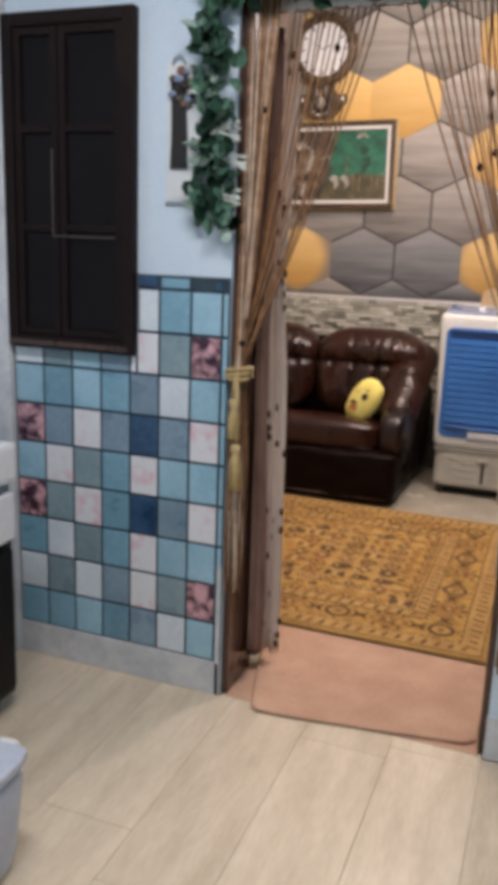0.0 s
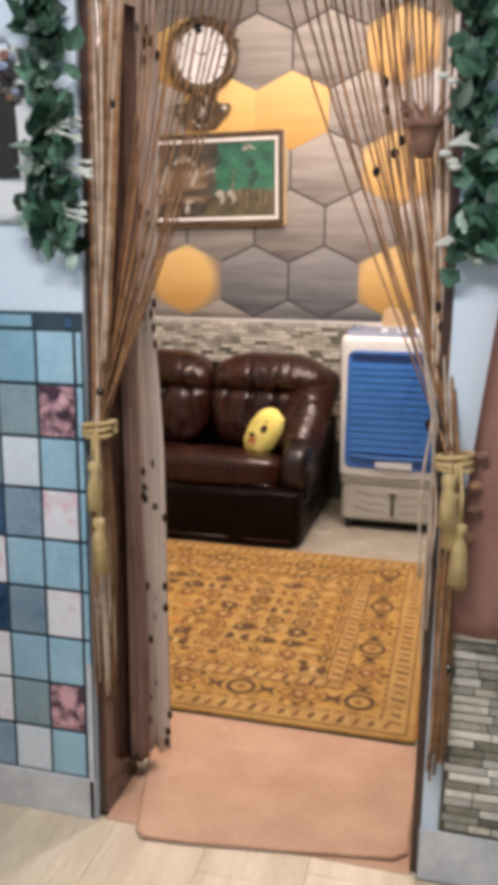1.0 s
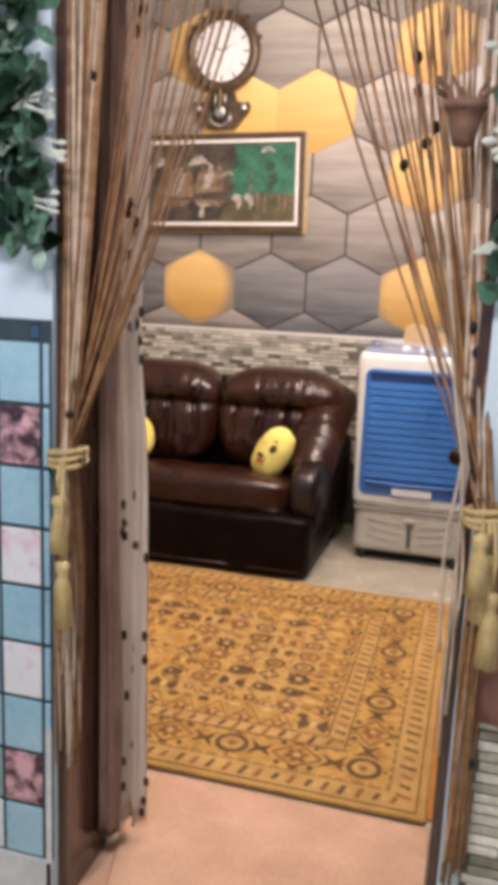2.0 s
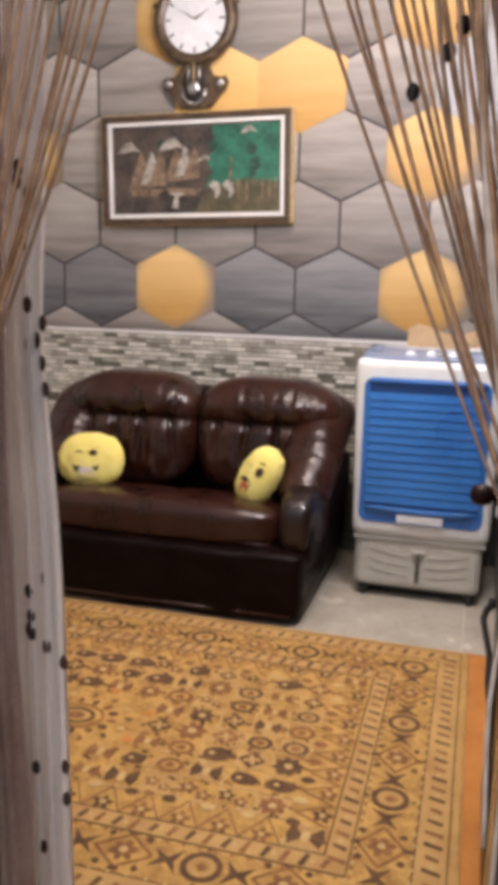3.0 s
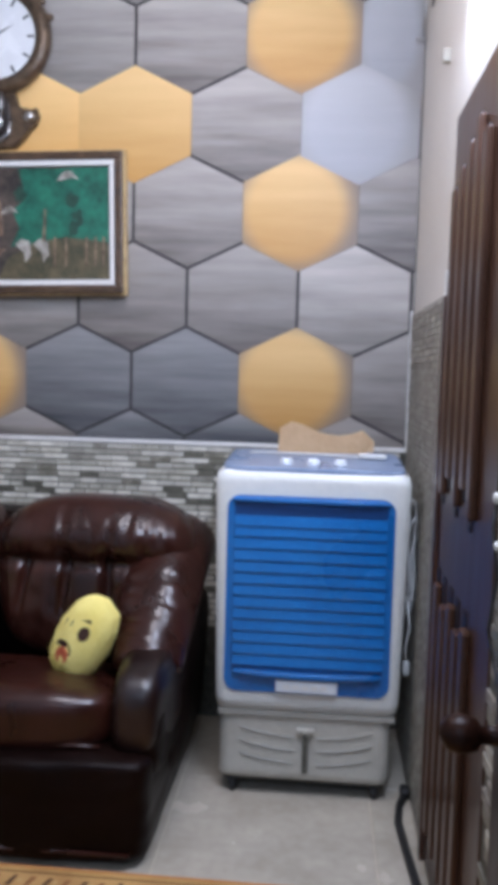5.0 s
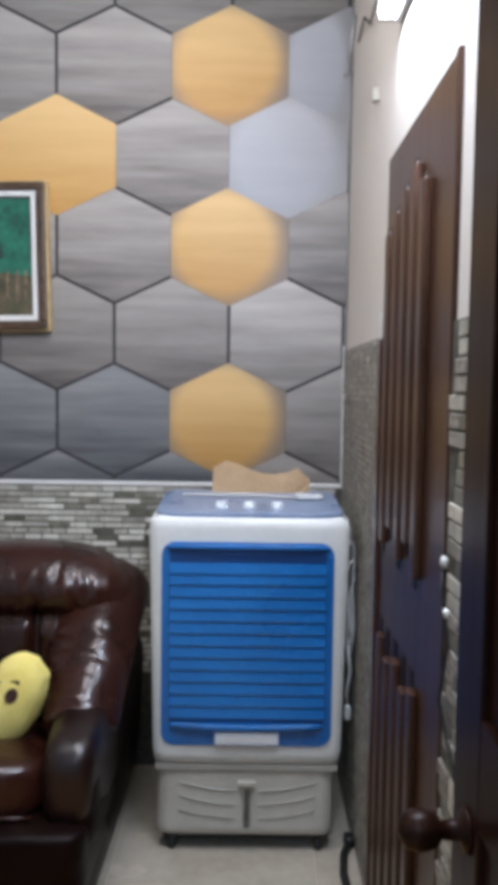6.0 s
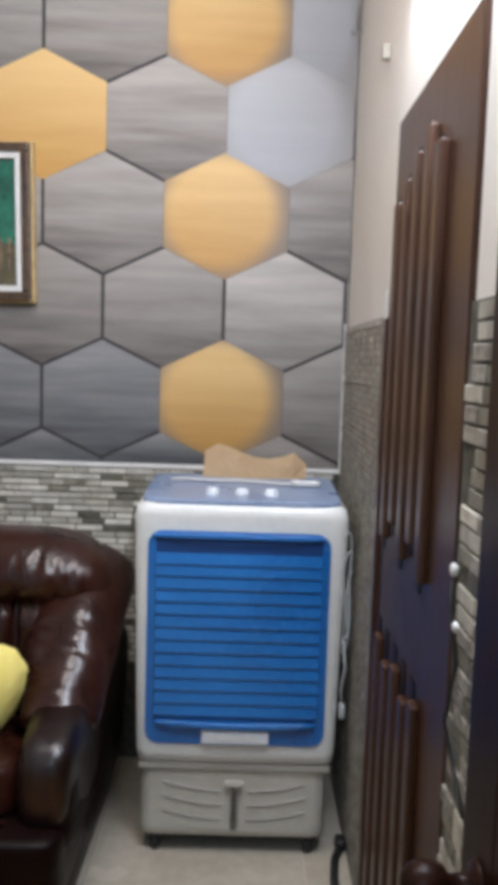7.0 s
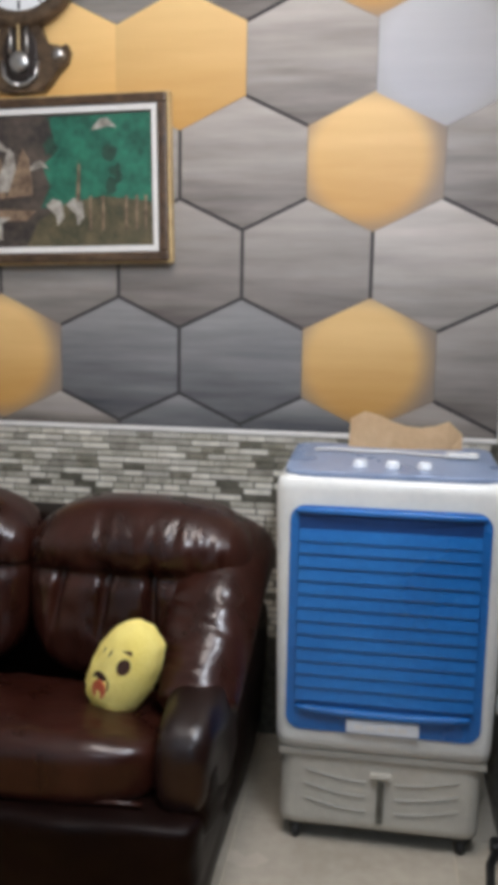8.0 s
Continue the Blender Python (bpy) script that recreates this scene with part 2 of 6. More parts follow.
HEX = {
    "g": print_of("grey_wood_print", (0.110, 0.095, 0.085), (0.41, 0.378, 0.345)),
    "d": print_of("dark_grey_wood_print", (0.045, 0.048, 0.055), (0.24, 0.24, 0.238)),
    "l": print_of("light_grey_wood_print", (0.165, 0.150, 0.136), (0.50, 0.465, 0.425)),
    # cells by the tube: its blue-white glare is put into the print
    "w": print_of("tube_glare_print", (0.36, 0.37, 0.40), (0.50, 0.51, 0.53), (0.34, 0.335, 0.335), 0.3),
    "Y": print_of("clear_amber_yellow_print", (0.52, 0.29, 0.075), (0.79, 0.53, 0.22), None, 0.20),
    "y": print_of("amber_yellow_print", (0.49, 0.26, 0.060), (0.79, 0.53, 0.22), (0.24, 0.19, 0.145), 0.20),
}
M["stone"] = surf("grey_green_stone_strip", (0.30, 0.285, 0.23), (0.52, 0.50, 0.42), 0.5, 24, 0.3, fine=70, vary=0.35)
M["stone_pale"] = surf("cream_grey_stone_strip", (0.48, 0.46, 0.39), (0.68, 0.66, 0.58), 0.5, 24, 0.3, fine=70, vary=0.25)
M["stone_green"] = surf("dark_olive_stone_strip", (0.12, 0.115, 0.085), (0.24, 0.225, 0.175), 0.5, 24, 0.3, fine=70, vary=0.35)
M["stone_bed"] = surf("dark_mosaic_bed", (0.055, 0.052, 0.040), (0.12, 0.115, 0.090), 0.8, 30, 0.2)
M["speckle"] = surf("speckled_mosaic_tile", (0.10, 0.09, 0.075), (0.34, 0.31, 0.27), 0.5, 45, 0.3, fine=90, spread=(0.40, 0.60))
M["speckle_strip"] = surf("speckled_brown_grey_tile", (0.15, 0.135, 0.11), (0.40, 0.37, 0.315), 0.5, 60, 0.3, fine=110, vary=0.12, spread=(0.38, 0.62))
# darker beige holding the shade of the tank's ribs
M["tank_shade"] = surf("shadowed_beige_plastic", (0.30, 0.29, 0.25), (0.38, 0.37, 0.32), 0.5, 4, 0.03)
M["rug"] = surf("golden_tan_rug_pile", (0.29, 0.142, 0.034), (0.50, 0.280, 0.072), 0.95, 20, 0.6, fine=85, spread=(0.36, 0.60))
M["rug_edge"] = surf("beige_rug_band", (0.37, 0.195, 0.058), (0.52, 0.305, 0.100), 0.95, 8, 0.6, fine=220)
M["rug_dark"] = surf("dark_brown_rug_motif", (0.055, 0.025, 0.009), (0.160, 0.075, 0.027), 0.95, 30, 0.5, fine=220)
M["rug_red"] = surf("rust_rug_motif", (0.15, 0.056, 0.018), (0.30, 0.125, 0.038), 0.95, 30, 0.5, fine=220)
M["rug_pale"] = surf("cream_rug_motif", (0.43, 0.27, 0.095), (0.56, 0.37, 0.15), 0.95, 30, 0.5, fine=220)
M["underlay"] = surf("orange_carpet_edge", (0.42, 0.15, 0.025), (0.54, 0.21, 0.045), 0.95, 9, 0.5, fine=200)
M["pic_dark"] = surf("dark_painted_canvas", (0.016, 0.013, 0.012), (0.095, 0.072, 0.056), 0.6, 9, 0.2, fine=50)
M["pic_green"] = surf("emerald_painted_canvas", (0.004, 0.060, 0.038), (0.018, 0.165, 0.10), 0.5, 16, 0.2, fine=50)
M["pic_leaf"] = surf("deep_green_painted_canvas", (0.006, 0.028, 0.018), (0.02, 0.07, 0.045), 0.6, 40, 0.2)
M["pic_field"] = surf("olive_painted_canvas", (0.034, 0.036, 0.017), (0.125, 0.10, 0.052), 0.6, 20, 0.2, fine=60)
M["pic_white"] = surf("pale_painted_canvas", (0.13, 0.115, 0.095), (0.46, 0.43, 0.38), 0.6, 28, 0.2, fine=60)
M["pic_tan"] = surf("tan_painted_canvas", (0.07, 0.042, 0.026), (0.27, 0.185, 0.115), 0.6, 28, 0.2, fine=60)
M["frame_dark"] = surf("carved_brown_frame", (0.035, 0.019, 0.011), (0.10, 0.060, 0.032), 0.35, 22, 0.2)
M["bronze"] = surf("aged_bronze", (0.040, 0.026, 0.016), (0.15, 0.10, 0.06), 0.35, 22, 0.3, metal=0.3)
M["tube"] = glow("lit_tube", (0.90, 0.95, 1.0), 130)
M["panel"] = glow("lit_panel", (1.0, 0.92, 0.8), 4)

# ---- mesh helpers ----
WORLD = {}


def thing(name, at, label, category, group="", kind=""):
    ob = new(name)
    ob.empty_display_size = 0.05
    ob.location = at
    WORLD[ob.name] = Matrix.Translation(at)
    return tagged(ob, label, category, group, kind)


def settle(t, move, turn=0.0, tall=1.0):
    """Shifts a built thing as a whole; turn: degrees about y; tall: its height against the first build."""
    x, y, z = t.location
    t.matrix_basis = pose(x + move[0], y + move[1], z + move[2], 0, turn, 0) @ Matrix.Diagonal((1, 1, tall, 1))
    WORLD[t.name] = t.matrix_basis.copy()
    return t


def mesh_of(name, bm, material, smooth=False):
    bmesh.ops.recalc_face_normals(bm, faces=bm.faces)
    me = bpy.data.meshes.new(name)
    bm.to_mesh(me)
    bm.free()
    me.materials.append(material)
    if smooth:
        me.polygons.foreach_set("use_smooth", [True] * len(me.polygons))
    return me


def hang(ob, parent):
    if parent is not None:
        ob.parent = parent
        ob.matrix_parent_inverse = WORLD.get(parent.name, Matrix()).inverted()
    return ob


def part(name, bm, material, parent=None, label="", smooth=False, kind=""):
    ob = hang(new(name, mesh_of(name, bm, material, smooth)), parent)
    return tagged(ob, label, kind=kind)


def piece(name, me, m, parent):
    """An object of its own on a shared mesh, at the pose m."""
    ob = hang(new(name, me), parent)
    ob.matrix_basis = m
    return ob


def box(bm, x0, x1, y0, y1, z0, z1, bev=0.0, seg=2):
    made = bmesh.ops.create_cube(bm, size=1, matrix=Matrix.LocRotScale(((x0 + x1) / 2, (y0 + y1) / 2, (z0 + z1) / 2), None, (x1 - x0, y1 - y0, z1 - z0)))
    if bev:
        edges = list({e for v in made["verts"] for e in v.link_edges})
        bmesh.ops.bevel(bm, geom=edges, offset=bev, segments=seg, affect="EDGES", profile=0.6)
    return bm


def boxed(*a, **k):
    return box(bmesh.new(), *a, **k)


def tube(bm, pts, r, seg=6, taper=1.0):
    """A round tube along points."""
    pts = [Vector(p) for p in pts]
    rings = []
    for i, p in enumerate(pts):
        d = (pts[min(i + 1, len(pts) - 1)] - pts[max(i - 1, 0)]).normalized()
        u = d.cross(Vector((0.31, 0.94, 0.17))).normalized()
        w = d.cross(u)
        rr = r * (1 + (taper - 1) * i / max(1, len(pts) - 1))
        rings.append([bm.verts.new(p + (u * math.cos(a) + w * math.sin(a)) * rr) for a in [2 * math.pi * k / seg for k in range(seg)]])
    for a, b in zip(rings, rings[1:]):
        for k in range(seg):
            bm.faces.new((a[k], a[(k + 1) % seg], b[(k + 1) % seg], b[k]))
    bm.faces.new(rings[0])
    bm.faces.new(rings[-1])
    return bm


def lathe(bm, profile, centre, axis="Z", seg=24, ends=True):
    """Turns a profile of (radius, height) about an axis through centre."""
    rings = []
    for r, h in profile:
        ring = []
        for k in range(seg):
            a = 2 * math.pi * k / seg
            p = {"Z": (r * math.cos(a), r * math.sin(a), h), "Y": (r * math.cos(a), -h, r * math.sin(a)), "X": (-h, r * math.cos(a), r * math.sin(a))}[axis]
            ring.append(bm.verts.new(Vector(centre) + Vector(p)))
        rings.append(ring)
    for a, b in zip(rings, rings[1:]):
        for k in range(seg):
            bm.faces.new((a[k], a[(k + 1) % seg], b[(k + 1) % seg], b[k]))
    if ends:
        bm.faces.new(rings[0])
        bm.faces.new(rings[-1])
    return bm


def slab(bm, pts, push):
    """A polygon of 3D points, made thick by the vector push."""
    a = [bm.verts.new(p) for p in pts]
    b = [bm.verts.new(Vector(p) + Vector(push)) for p in pts]
    bm.faces.new(a)
    bm.faces.new(b[::-1])
    for k in range(len(a)):
        j = (k + 1) % len(a)
        bm.faces.new((a[k], b[k], b[j], a[j]))
    return bm


def soft_box(bm, centre, half, power=3.0, n=14, shape=None):
    """A rounded cushion-like box; shape moves a point by its place in the unit box."""
    c, h = Vector(centre), Vector(half)
    cube = bmesh.new()
    bmesh.ops.create_cube(cube, size=2)
    bmesh.ops.subdivide_edges(cube, edges=cube.edges, cuts=n, use_grid_fill=True)
    verts = {}
    for v in cube.verts:
        u = v.co
        s = (abs(u.x) ** power + abs(u.y) ** power + abs(u.z) ** power) ** (1 / power)
        q = u / s
        p = Vector((q.x * h.x, q.y * h.y, q.z * h.z))
        if shape:
            p += Vector(shape(q))
        verts[v.index] = bm.verts.new(c + p)
    for f in cube.faces:
        bm.faces.new([verts[v.index] for v in f.verts])
    cube.free()
    return bm


def clip_poly(pts, x0, x1, z0, z1):
    for axis, lim, sign in ((0, x0, 1), (0, x1, -1), (1, z0, 1), (1, z1, -1)):
        out = []
        for i, p in enumerate(pts):
            q = pts[(i + 1) % len(pts)]
            a, b = sign * (p[axis] - lim), sign * (q[axis] - lim)
            if a >= 0:
                out.append(p)
            if a * b < 0:
                t = a / (a - b)
                out.append((p[0] + (q[0] - p[0]) * t, p[1] + (q[1] - p[1]) * t))
        pts = out
        if len(pts) < 3:
            return []
    return pts


def wall(name, x0, x1, y0, y1, z0, z1, material, label):
    ob = part(name, boxed(x0, x1, y0, y1, z0, z1), material)
    return tagged(ob, label, "wall", kind="structure")


# ---- large structure ----
KF, KB = 1.905, 2.12          # the two faces of the wall between kitchen and room
DL, DR, DT = -0.126, 0.662, 1.982  # the doorway
LEFT, RIGHT, NORTH = -2.4, 0.732, 5.0
TOP_K, TOP_L = 2.75, 3.05

k_floor = tagged(part("floor", boxed(-1.4, 1.8, -1.6, KB, -0.12, -0.006), M["joint"]), "pale beige wood-look kitchen floor boards", "floor", kind="structure")
l_floor = tagged(part("floor", boxed(LEFT, 1.0, KB, NORTH + 0.2, -0.12, -0.005), M["joint"]), "grey polished floor tiles of the sitting room", "floor", kind="structure")
wall_mid = wall("wall_west", -1.4, DL, KF, KB, 0, TOP_L, M["paint_blue"], "pale blue painted kitchen wall with a tiled lower part")
wall("wall_east", DR, 1.8, KF, KB, 0, TOP_L, M["paint_blue"], "pale blue painted kitchen wall beside the doorway")
wall("wall_lintel", DL, DR, KF, KB, DT, TOP_L, M["paint_blue"], "pale blue painted wall over the doorway")
wall("wall_room_west", LEFT - 0.1, -1.4, KB - 0.1, KB, 0, TOP_L, M["paint_cream"], "cream painted sitting room wall")
wall("wall_room_left", LEFT - 0.1, LEFT, KB, NORTH, 0, TOP_L, M["paint_cream"], "cream painted sitting room wall")
wall("wall_kitchen_left", -1.4, -1.3, -1.6, KF, 0, TOP_K, M["paint_blue"], "pale painted kitchen side wall")
wall("wall_kitchen_right", 1.7, 1.8, -1.6, KF, 0, TOP_K, M["paint_blue"], "pale painted kitchen side wall")
wall("wall_kitchen_back", -1.4, 1.8, -1.7, -1.6, 0, TOP_K, M["paint_blue"], "pale painted kitchen back wall")
tagged(part("ceiling", boxed(-1.4, 1.8, -1.7, KF, TOP_K, TOP_K + 0.1), M["paint_white"]), "white painted kitchen ceiling", "ceiling", kind="structure")
tagged(part("ceiling", boxed(LEFT - 0.1, 1.0, KB - 0.1, NORTH + 0.2, TOP_L, TOP_L + 0.1), M["paint_white"]), "white painted sitting room ceiling", "ceiling", kind="structure")
wall_north = wall("wall_north", LEFT - 0.1, 1.0, NORTH + 0.006, NORTH + 0.2, 0, TOP_L, M["backing"], "wall papered with grey and amber hexagons")

# the side wall, open where the brown door stands
GY0, GY1, GTOP = 3.43, 4.17, 1.975
wall("wall_side", RIGHT, 1.0, GY1, NORTH + 0.006, 0, TOP_L, M["paint_cream"], "cream painted wall over a speckled mosaic dado")
wall("wall_side_near", RIGHT, 1.0, KB, GY0, 0, TOP_L, M["paint_cream"], "cream painted wall over a stone strip dado")
wall("wall_side_over", RIGHT, 1.0, GY0, GY1, GTOP, TOP_L, M["paint_cream"], "cream painted wall over the brown door")
wall("wall_side_back", 0.96, 1.0, GY0, GY1, 0, GTOP, M["paint_cream"], "plain wall behind the brown door")

# ---- kitchen: window, tiles, floor ----
tagged(part("trim", boxed(-0.885, -0.838, KF - 0.03, KF - 0.001, 0, 2.3, bev=0.004), M["plinth"]), "white vertical strip at the edge of the tiles", "trim", kind="structure")
tagged(part("baseboard", boxed(-0.836, DL, KF - 0.012, KF - 0.001, 0, 0.108, bev=0.003), M["plinth"]), "scuffed white skirting below the tiles", "baseboard", kind="structure")


def window():
    t = thing("window_1", (-0.63, KF, 1.03), "dark brown wooden kitchen window with dark panes", "window", kind="structure")
    x0, x1, z0, z1 = -0.834, -0.412, 1.024, 1.944
    y0, y1 = KF - 0.035, KF - 0.001
    f = bmesh.new()
    box(f, x0, x0 + 0.035, y0, y1, z0, z1, 0.004)
    box(f, x1 - 0.035, x1, y0, y1, z0, z1, 0.004)
    box(f, x0 + 0.035, x1 - 0.035, y0, y1, z1 - 0.035, z1, 0.004)
    box(f, x0 + 0.035, x1 - 0.035, y0, y1, z0, z0 + 0.035, 0.004)
    part("window_frame", f, M["wood_black"], t)
    xm = -0.652
    for a, b in ((x0 + 0.037, xm - 0.002), (xm + 0.002, x1 - 0.037)):
        s = bmesh.new()
        for q in (a, b - 0.022):
            box(s, q, q + 0.022, y0 + 0.006, y1 - 0.006, z0 + 0.037, z1 - 0.037, 0.003)
        for q in (z0 + 0.037, 1.36, 1.63, z1 - 0.06):
            box(s, a + 0.022, b - 0.022, y0 + 0.006, y1 - 0.006, q, q + 0.022, 0.003)
        sash = part("sash", s, M["wood_black"], t)
        for q, w in ((z0 + 0.06, 1.359), (1.383, 1.629), (1.653, z1 - 0.061)):
            part("pane", boxed(a + 0.0225, b - 0.0225, y0 + 0.016, y0 + 0.020, q, w), M["dark_glass"], sash)
    # pale L on the right sash: a pane-edge highlight built as thin strips
    part("pane_highlight", boxed(-0.672, -0.667, y0 - 0.001, y0 + 0.004, 1.345, 1.585, 0.001), M["pane_glint"], t)
    part("pane_highlight", boxed(-0.6665, -0.470, y0 - 0.001, y0 + 0.004, 1.345, 1.350, 0.001), M["pane_glint"], t)
    part("window_sill", boxed(x0 + 0.01, x1 - 0.01, y0 - 0.008, y0 - 0.0005, z0 + 0.006, z0 + 0.022, 0.002), M["wood"], t)


window()

TX = [-0.834, -0.731, -0.630, -0.531, -0.434, -0.340, -0.241, -0.147]
TZ = [1.09 - 0.1225 * k for k in range(-1, 9)]
ROWS_OF_TILES = ["....wbl", "wtlgptf", "lblbgwl", "fgpgngp", "lptbpll", "ftpbngp", "bwtbpll", "wtwgptf", "bblbgwl"]
part("tile_bed", boxed(-0.836, DL - 0.001, KF - 0.004, KF - 0.0005, 0.108, 1.022), M["grout"], wall_mid)
part("tile_bed", boxed(-0.410, DL - 0.001, KF - 0.004, KF - 0.0005, 1.022, 1.252), M["grout"], wall_mid)


def tile(x0, x1, z0, z1, code):
    b = bmesh.new()
    box(b, x0 + 0.0035, x1 - 0.0035, KF - 0.009, KF - 0.0042, z0 + 0.004, z1 - 0.004, 0.0018, 1)
    part("tile", b, TILE[code], wall_mid)


for r, codes in enumerate(ROWS_OF_TILES):
    for c, code in enumerate(codes):
        x0, x1, z1, z0 = TX[c], TX[c + 1], TZ[r], TZ[r + 1]
        if code == ".":
            continue
        if r == 0 and c == 4:
            x0 = -0.408
        if r == 1 and c < 4:
            z1 = 1.021
        if r == 1 and c == 4:
            tile(x0, -0.412, z0, 1.021, code)
            x0 = -0.411
        tile(x0, x1, z0, z1, code)
tile(-0.408, -0.344, 1.2135, 1.254, "n")
tile(-0.337, -0.245, 1.2135, 1.248, "b")
tile(-0.170, -0.148, 1.2135, 1.244, "n")
for r in range(9):
    if TZ[r + 1] > 0.1:
        tile(-0.1465, DL - 0.0005, TZ[r + 1], TZ[r], "l")

# floor boards of the kitchen, long side across the doorway's line
rnd = random.Random(4)
for i in range(12):
    y = -1.55
    x = -1.3 + i * 0.245
    y -= rnd.random() * 0.5
    while y < 1.9:
        ln = 0.95
        a, b = max(y, -1.58), min(y + ln, KF)
        if b - a > 0.05:
            part("floor_board", boxed(x, min(x + 0.244, 1.69), a, b - 0.001, -0.0055, 0.0, 0.0008, 1), M["k_floor"], k_floor)
        y += ln
part("threshold", boxed(DL + 0.02, DR - 0.02, KF + 0.001, KB - 0.002, -0.0055, 0.001, 0.001, 1), M["mat"], k_floor, "pinkish worn threshold strip")
for i in range(6):
    for j in range(5):
        x0, y0 = LEFT + i * 0.60, KB + 0.001 + j * 0.60
        x1, y1 = min(x0 + 0.597, 0.99), min(y0 + 0.597, NORTH)
        if x1 - x0 > 0.05:
            part("floor_tile", boxed(x0, x1, y0, y1, -0.0045, 0.0, 0.001, 1), M["l_floor"], l_floor)

# ---- doorway ----


def doorway_lining():
    t = thing("door_frame", (0.25, 2.0, 0), "dark brown wooden lining of the open doorway", "door frame", kind="structure")
    part("jamb", boxed(DL + 0.0005, DL + 0.022, KF + 0.012, KB - 0.004, 0.001, DT - 0.022, 0.003), M["wood"], t)
    part("jamb", boxed(DR - 0.020, DR - 0.0005, KF + 0.012, KB - 0.004, 0.001, DT - 0.022, 0.003), M["wood"], t)
    part("head", boxed(DL + 0.0005, DR - 0.0005, KF + 0.012, KB - 0.004, DT - 0.021, DT - 0.0005, 0.003), M["wood"], t)


doorway_lining()
tagged(part("trim", boxed(DL - 0.014, DL - 0.0005, KF - 0.012, KF - 0.0095, 0.0, 0.42, 0.0008), M["plinth"]), "pale worn corner strip beside the doorway", "trim", kind="structure")


def door_leaf():
    """A tall door leaf swung back against the side wall."""
    t = thing("door_1", (0.69, 2.71, 0.01), "dark polished wooden door leaf standing open along the wall", "door", kind="structure")
    x0, x1, y0, y1 = 0.672, 0.711, 2.29, 3.135
    b = bmesh.new()
    box(b, x0, x1, y0, y0 + 0.12, 0.012, 2.22, 0.004)
    box(b, x0, x1, y1 - 0.12, y1, 0.012, 2.22, 0.004)
    for z0, z1 in ((0.012, 0.20), (0.86, 1.00), (2.10, 2.22)):
        box(b, x0, x1, y0 + 0.12, y1 - 0.12, z0, z1, 0.003)
    leaf = part("leaf", b, M["wood_leaf"], t)
    for z0, z1 in ((0.201, 0.859), (1.001, 2.099)):
        part("panel", boxed(x0 + 0.010, x1 - 0.010, y0 + 0.1205, y1 - 0.1205, z0, z1, 0.006), M["wood_leaf"], leaf)
    k = lathe(bmesh.new(), [(0.030, 0.0), (0.028, 0.005), (0.014, 0.010), (0.012, 0.034), (0.022, 0.040), (0.026, 0.054), (0.027, 0.066), (0.022, 0.080), (0.011, 0.088), (0.001, 0.090)], (x0, 3.06, 0.835), "X", 20)
    part("knob", k, M["wood_leaf"], t, "dark round polished knob", smooth=True)
    for z in (0.25, 1.1, 1.95):
        part("hinge", tube(bmesh.new(), [(x1 - 0.004, y0 - 0.006, z - 0.05), (x1 - 0.004, y0 - 0.006, z + 0.05)], 0.007), M["metal"], t)


door_leaf()


def brown_door():
    """The ribbed brown door in the side wall."""
    t = thing("door_2", (0.77, 3.87, 0.0), "closed red-brown polished door with long vertical ribs", "door", kind="structure")
    x0 = RIGHT - 0.012
    part("jamb", boxed(x0 - 0.006, RIGHT + 0.06, GY1 - 0.036, GY1 - 0.001, 0.0, 1.53, 0.004), M["wood"], t)
    part("jamb", boxed(x0 + 0.002, RIGHT + 0.06, GY0 + 0.001, GY0 + 0.026, 0.0, GTOP - 0.001, 0.004), M["wood_red"], t)
    part("leaf", boxed(x0 + 0.006, RIGHT + 0.045, GY0 + 0.027, GY1 - 0.038, 0.012, GTOP - 0.002, 0.003), M["wood_red"], t)
    ys = [3.645, 3.735, 3.83, 3.93, 4.03]
    for i, y in enumerate(ys):
        top = 1.86 - 0.30 * max(0, (y - 3.74)) - 0.05 * (3.74 - y > 0.05)
        low = 1.03 + 0.05 * (i % 2)
        part("rib", boxed(x0 - 0.012, x0 + 0.0055, y - 0.024, y + 0.024, low, top, 0.006), M["wood_red"], t)
        # flat strips on the leaf; the grooves' shade is put into their colour
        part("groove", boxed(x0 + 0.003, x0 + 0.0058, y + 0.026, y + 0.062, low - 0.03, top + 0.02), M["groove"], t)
        part("rib", boxed(x0 - 0.012, x0 + 0.0055, y - 0.024, y + 0.024, 0.14, 0.80 - 0.03 * (i % 2), 0.006), M["wood_red"], t)
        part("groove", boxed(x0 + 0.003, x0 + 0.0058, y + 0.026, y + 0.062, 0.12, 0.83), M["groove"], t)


brown_door()

# ---- wallpaper of hexagons on the far wall ----
W, PITCH, EDGE = 0.410, 0.311, 0.213
RISE = PITCH - EDGE
HEX_X1, HEX_X2, HEX_Z1 = -0.101, 0.104, 1.277   # a column of the odd rows, one of the even rows, the first row
DADO = 1.045
KIND = {  # (row, column) of the cells that are not plain grey
    (1, 0): "d", (1, 1): "y", (1, -1): "d", (1, -2): "y", (1, -3): "d", (1, -4): "d",
    (2, 1): "l", (2, -2): "l", (2, -4): "l", (0, 0): "d", (0, -1): "d",
    (3, 1): "y", (3, 2): "g", (3, -4): "y", (3, -1): "l",
    # the w cells carry the tube's glare in their colour
    (4, -1): "Y", (4, -2): "Y", (4, 1): "w", (4, -4): "l",
    (5, 1): "y", (5, -2): "y", (5, -1): "l", (5, 2): "w", (6, 0): "l", (6, -1): "l",
}


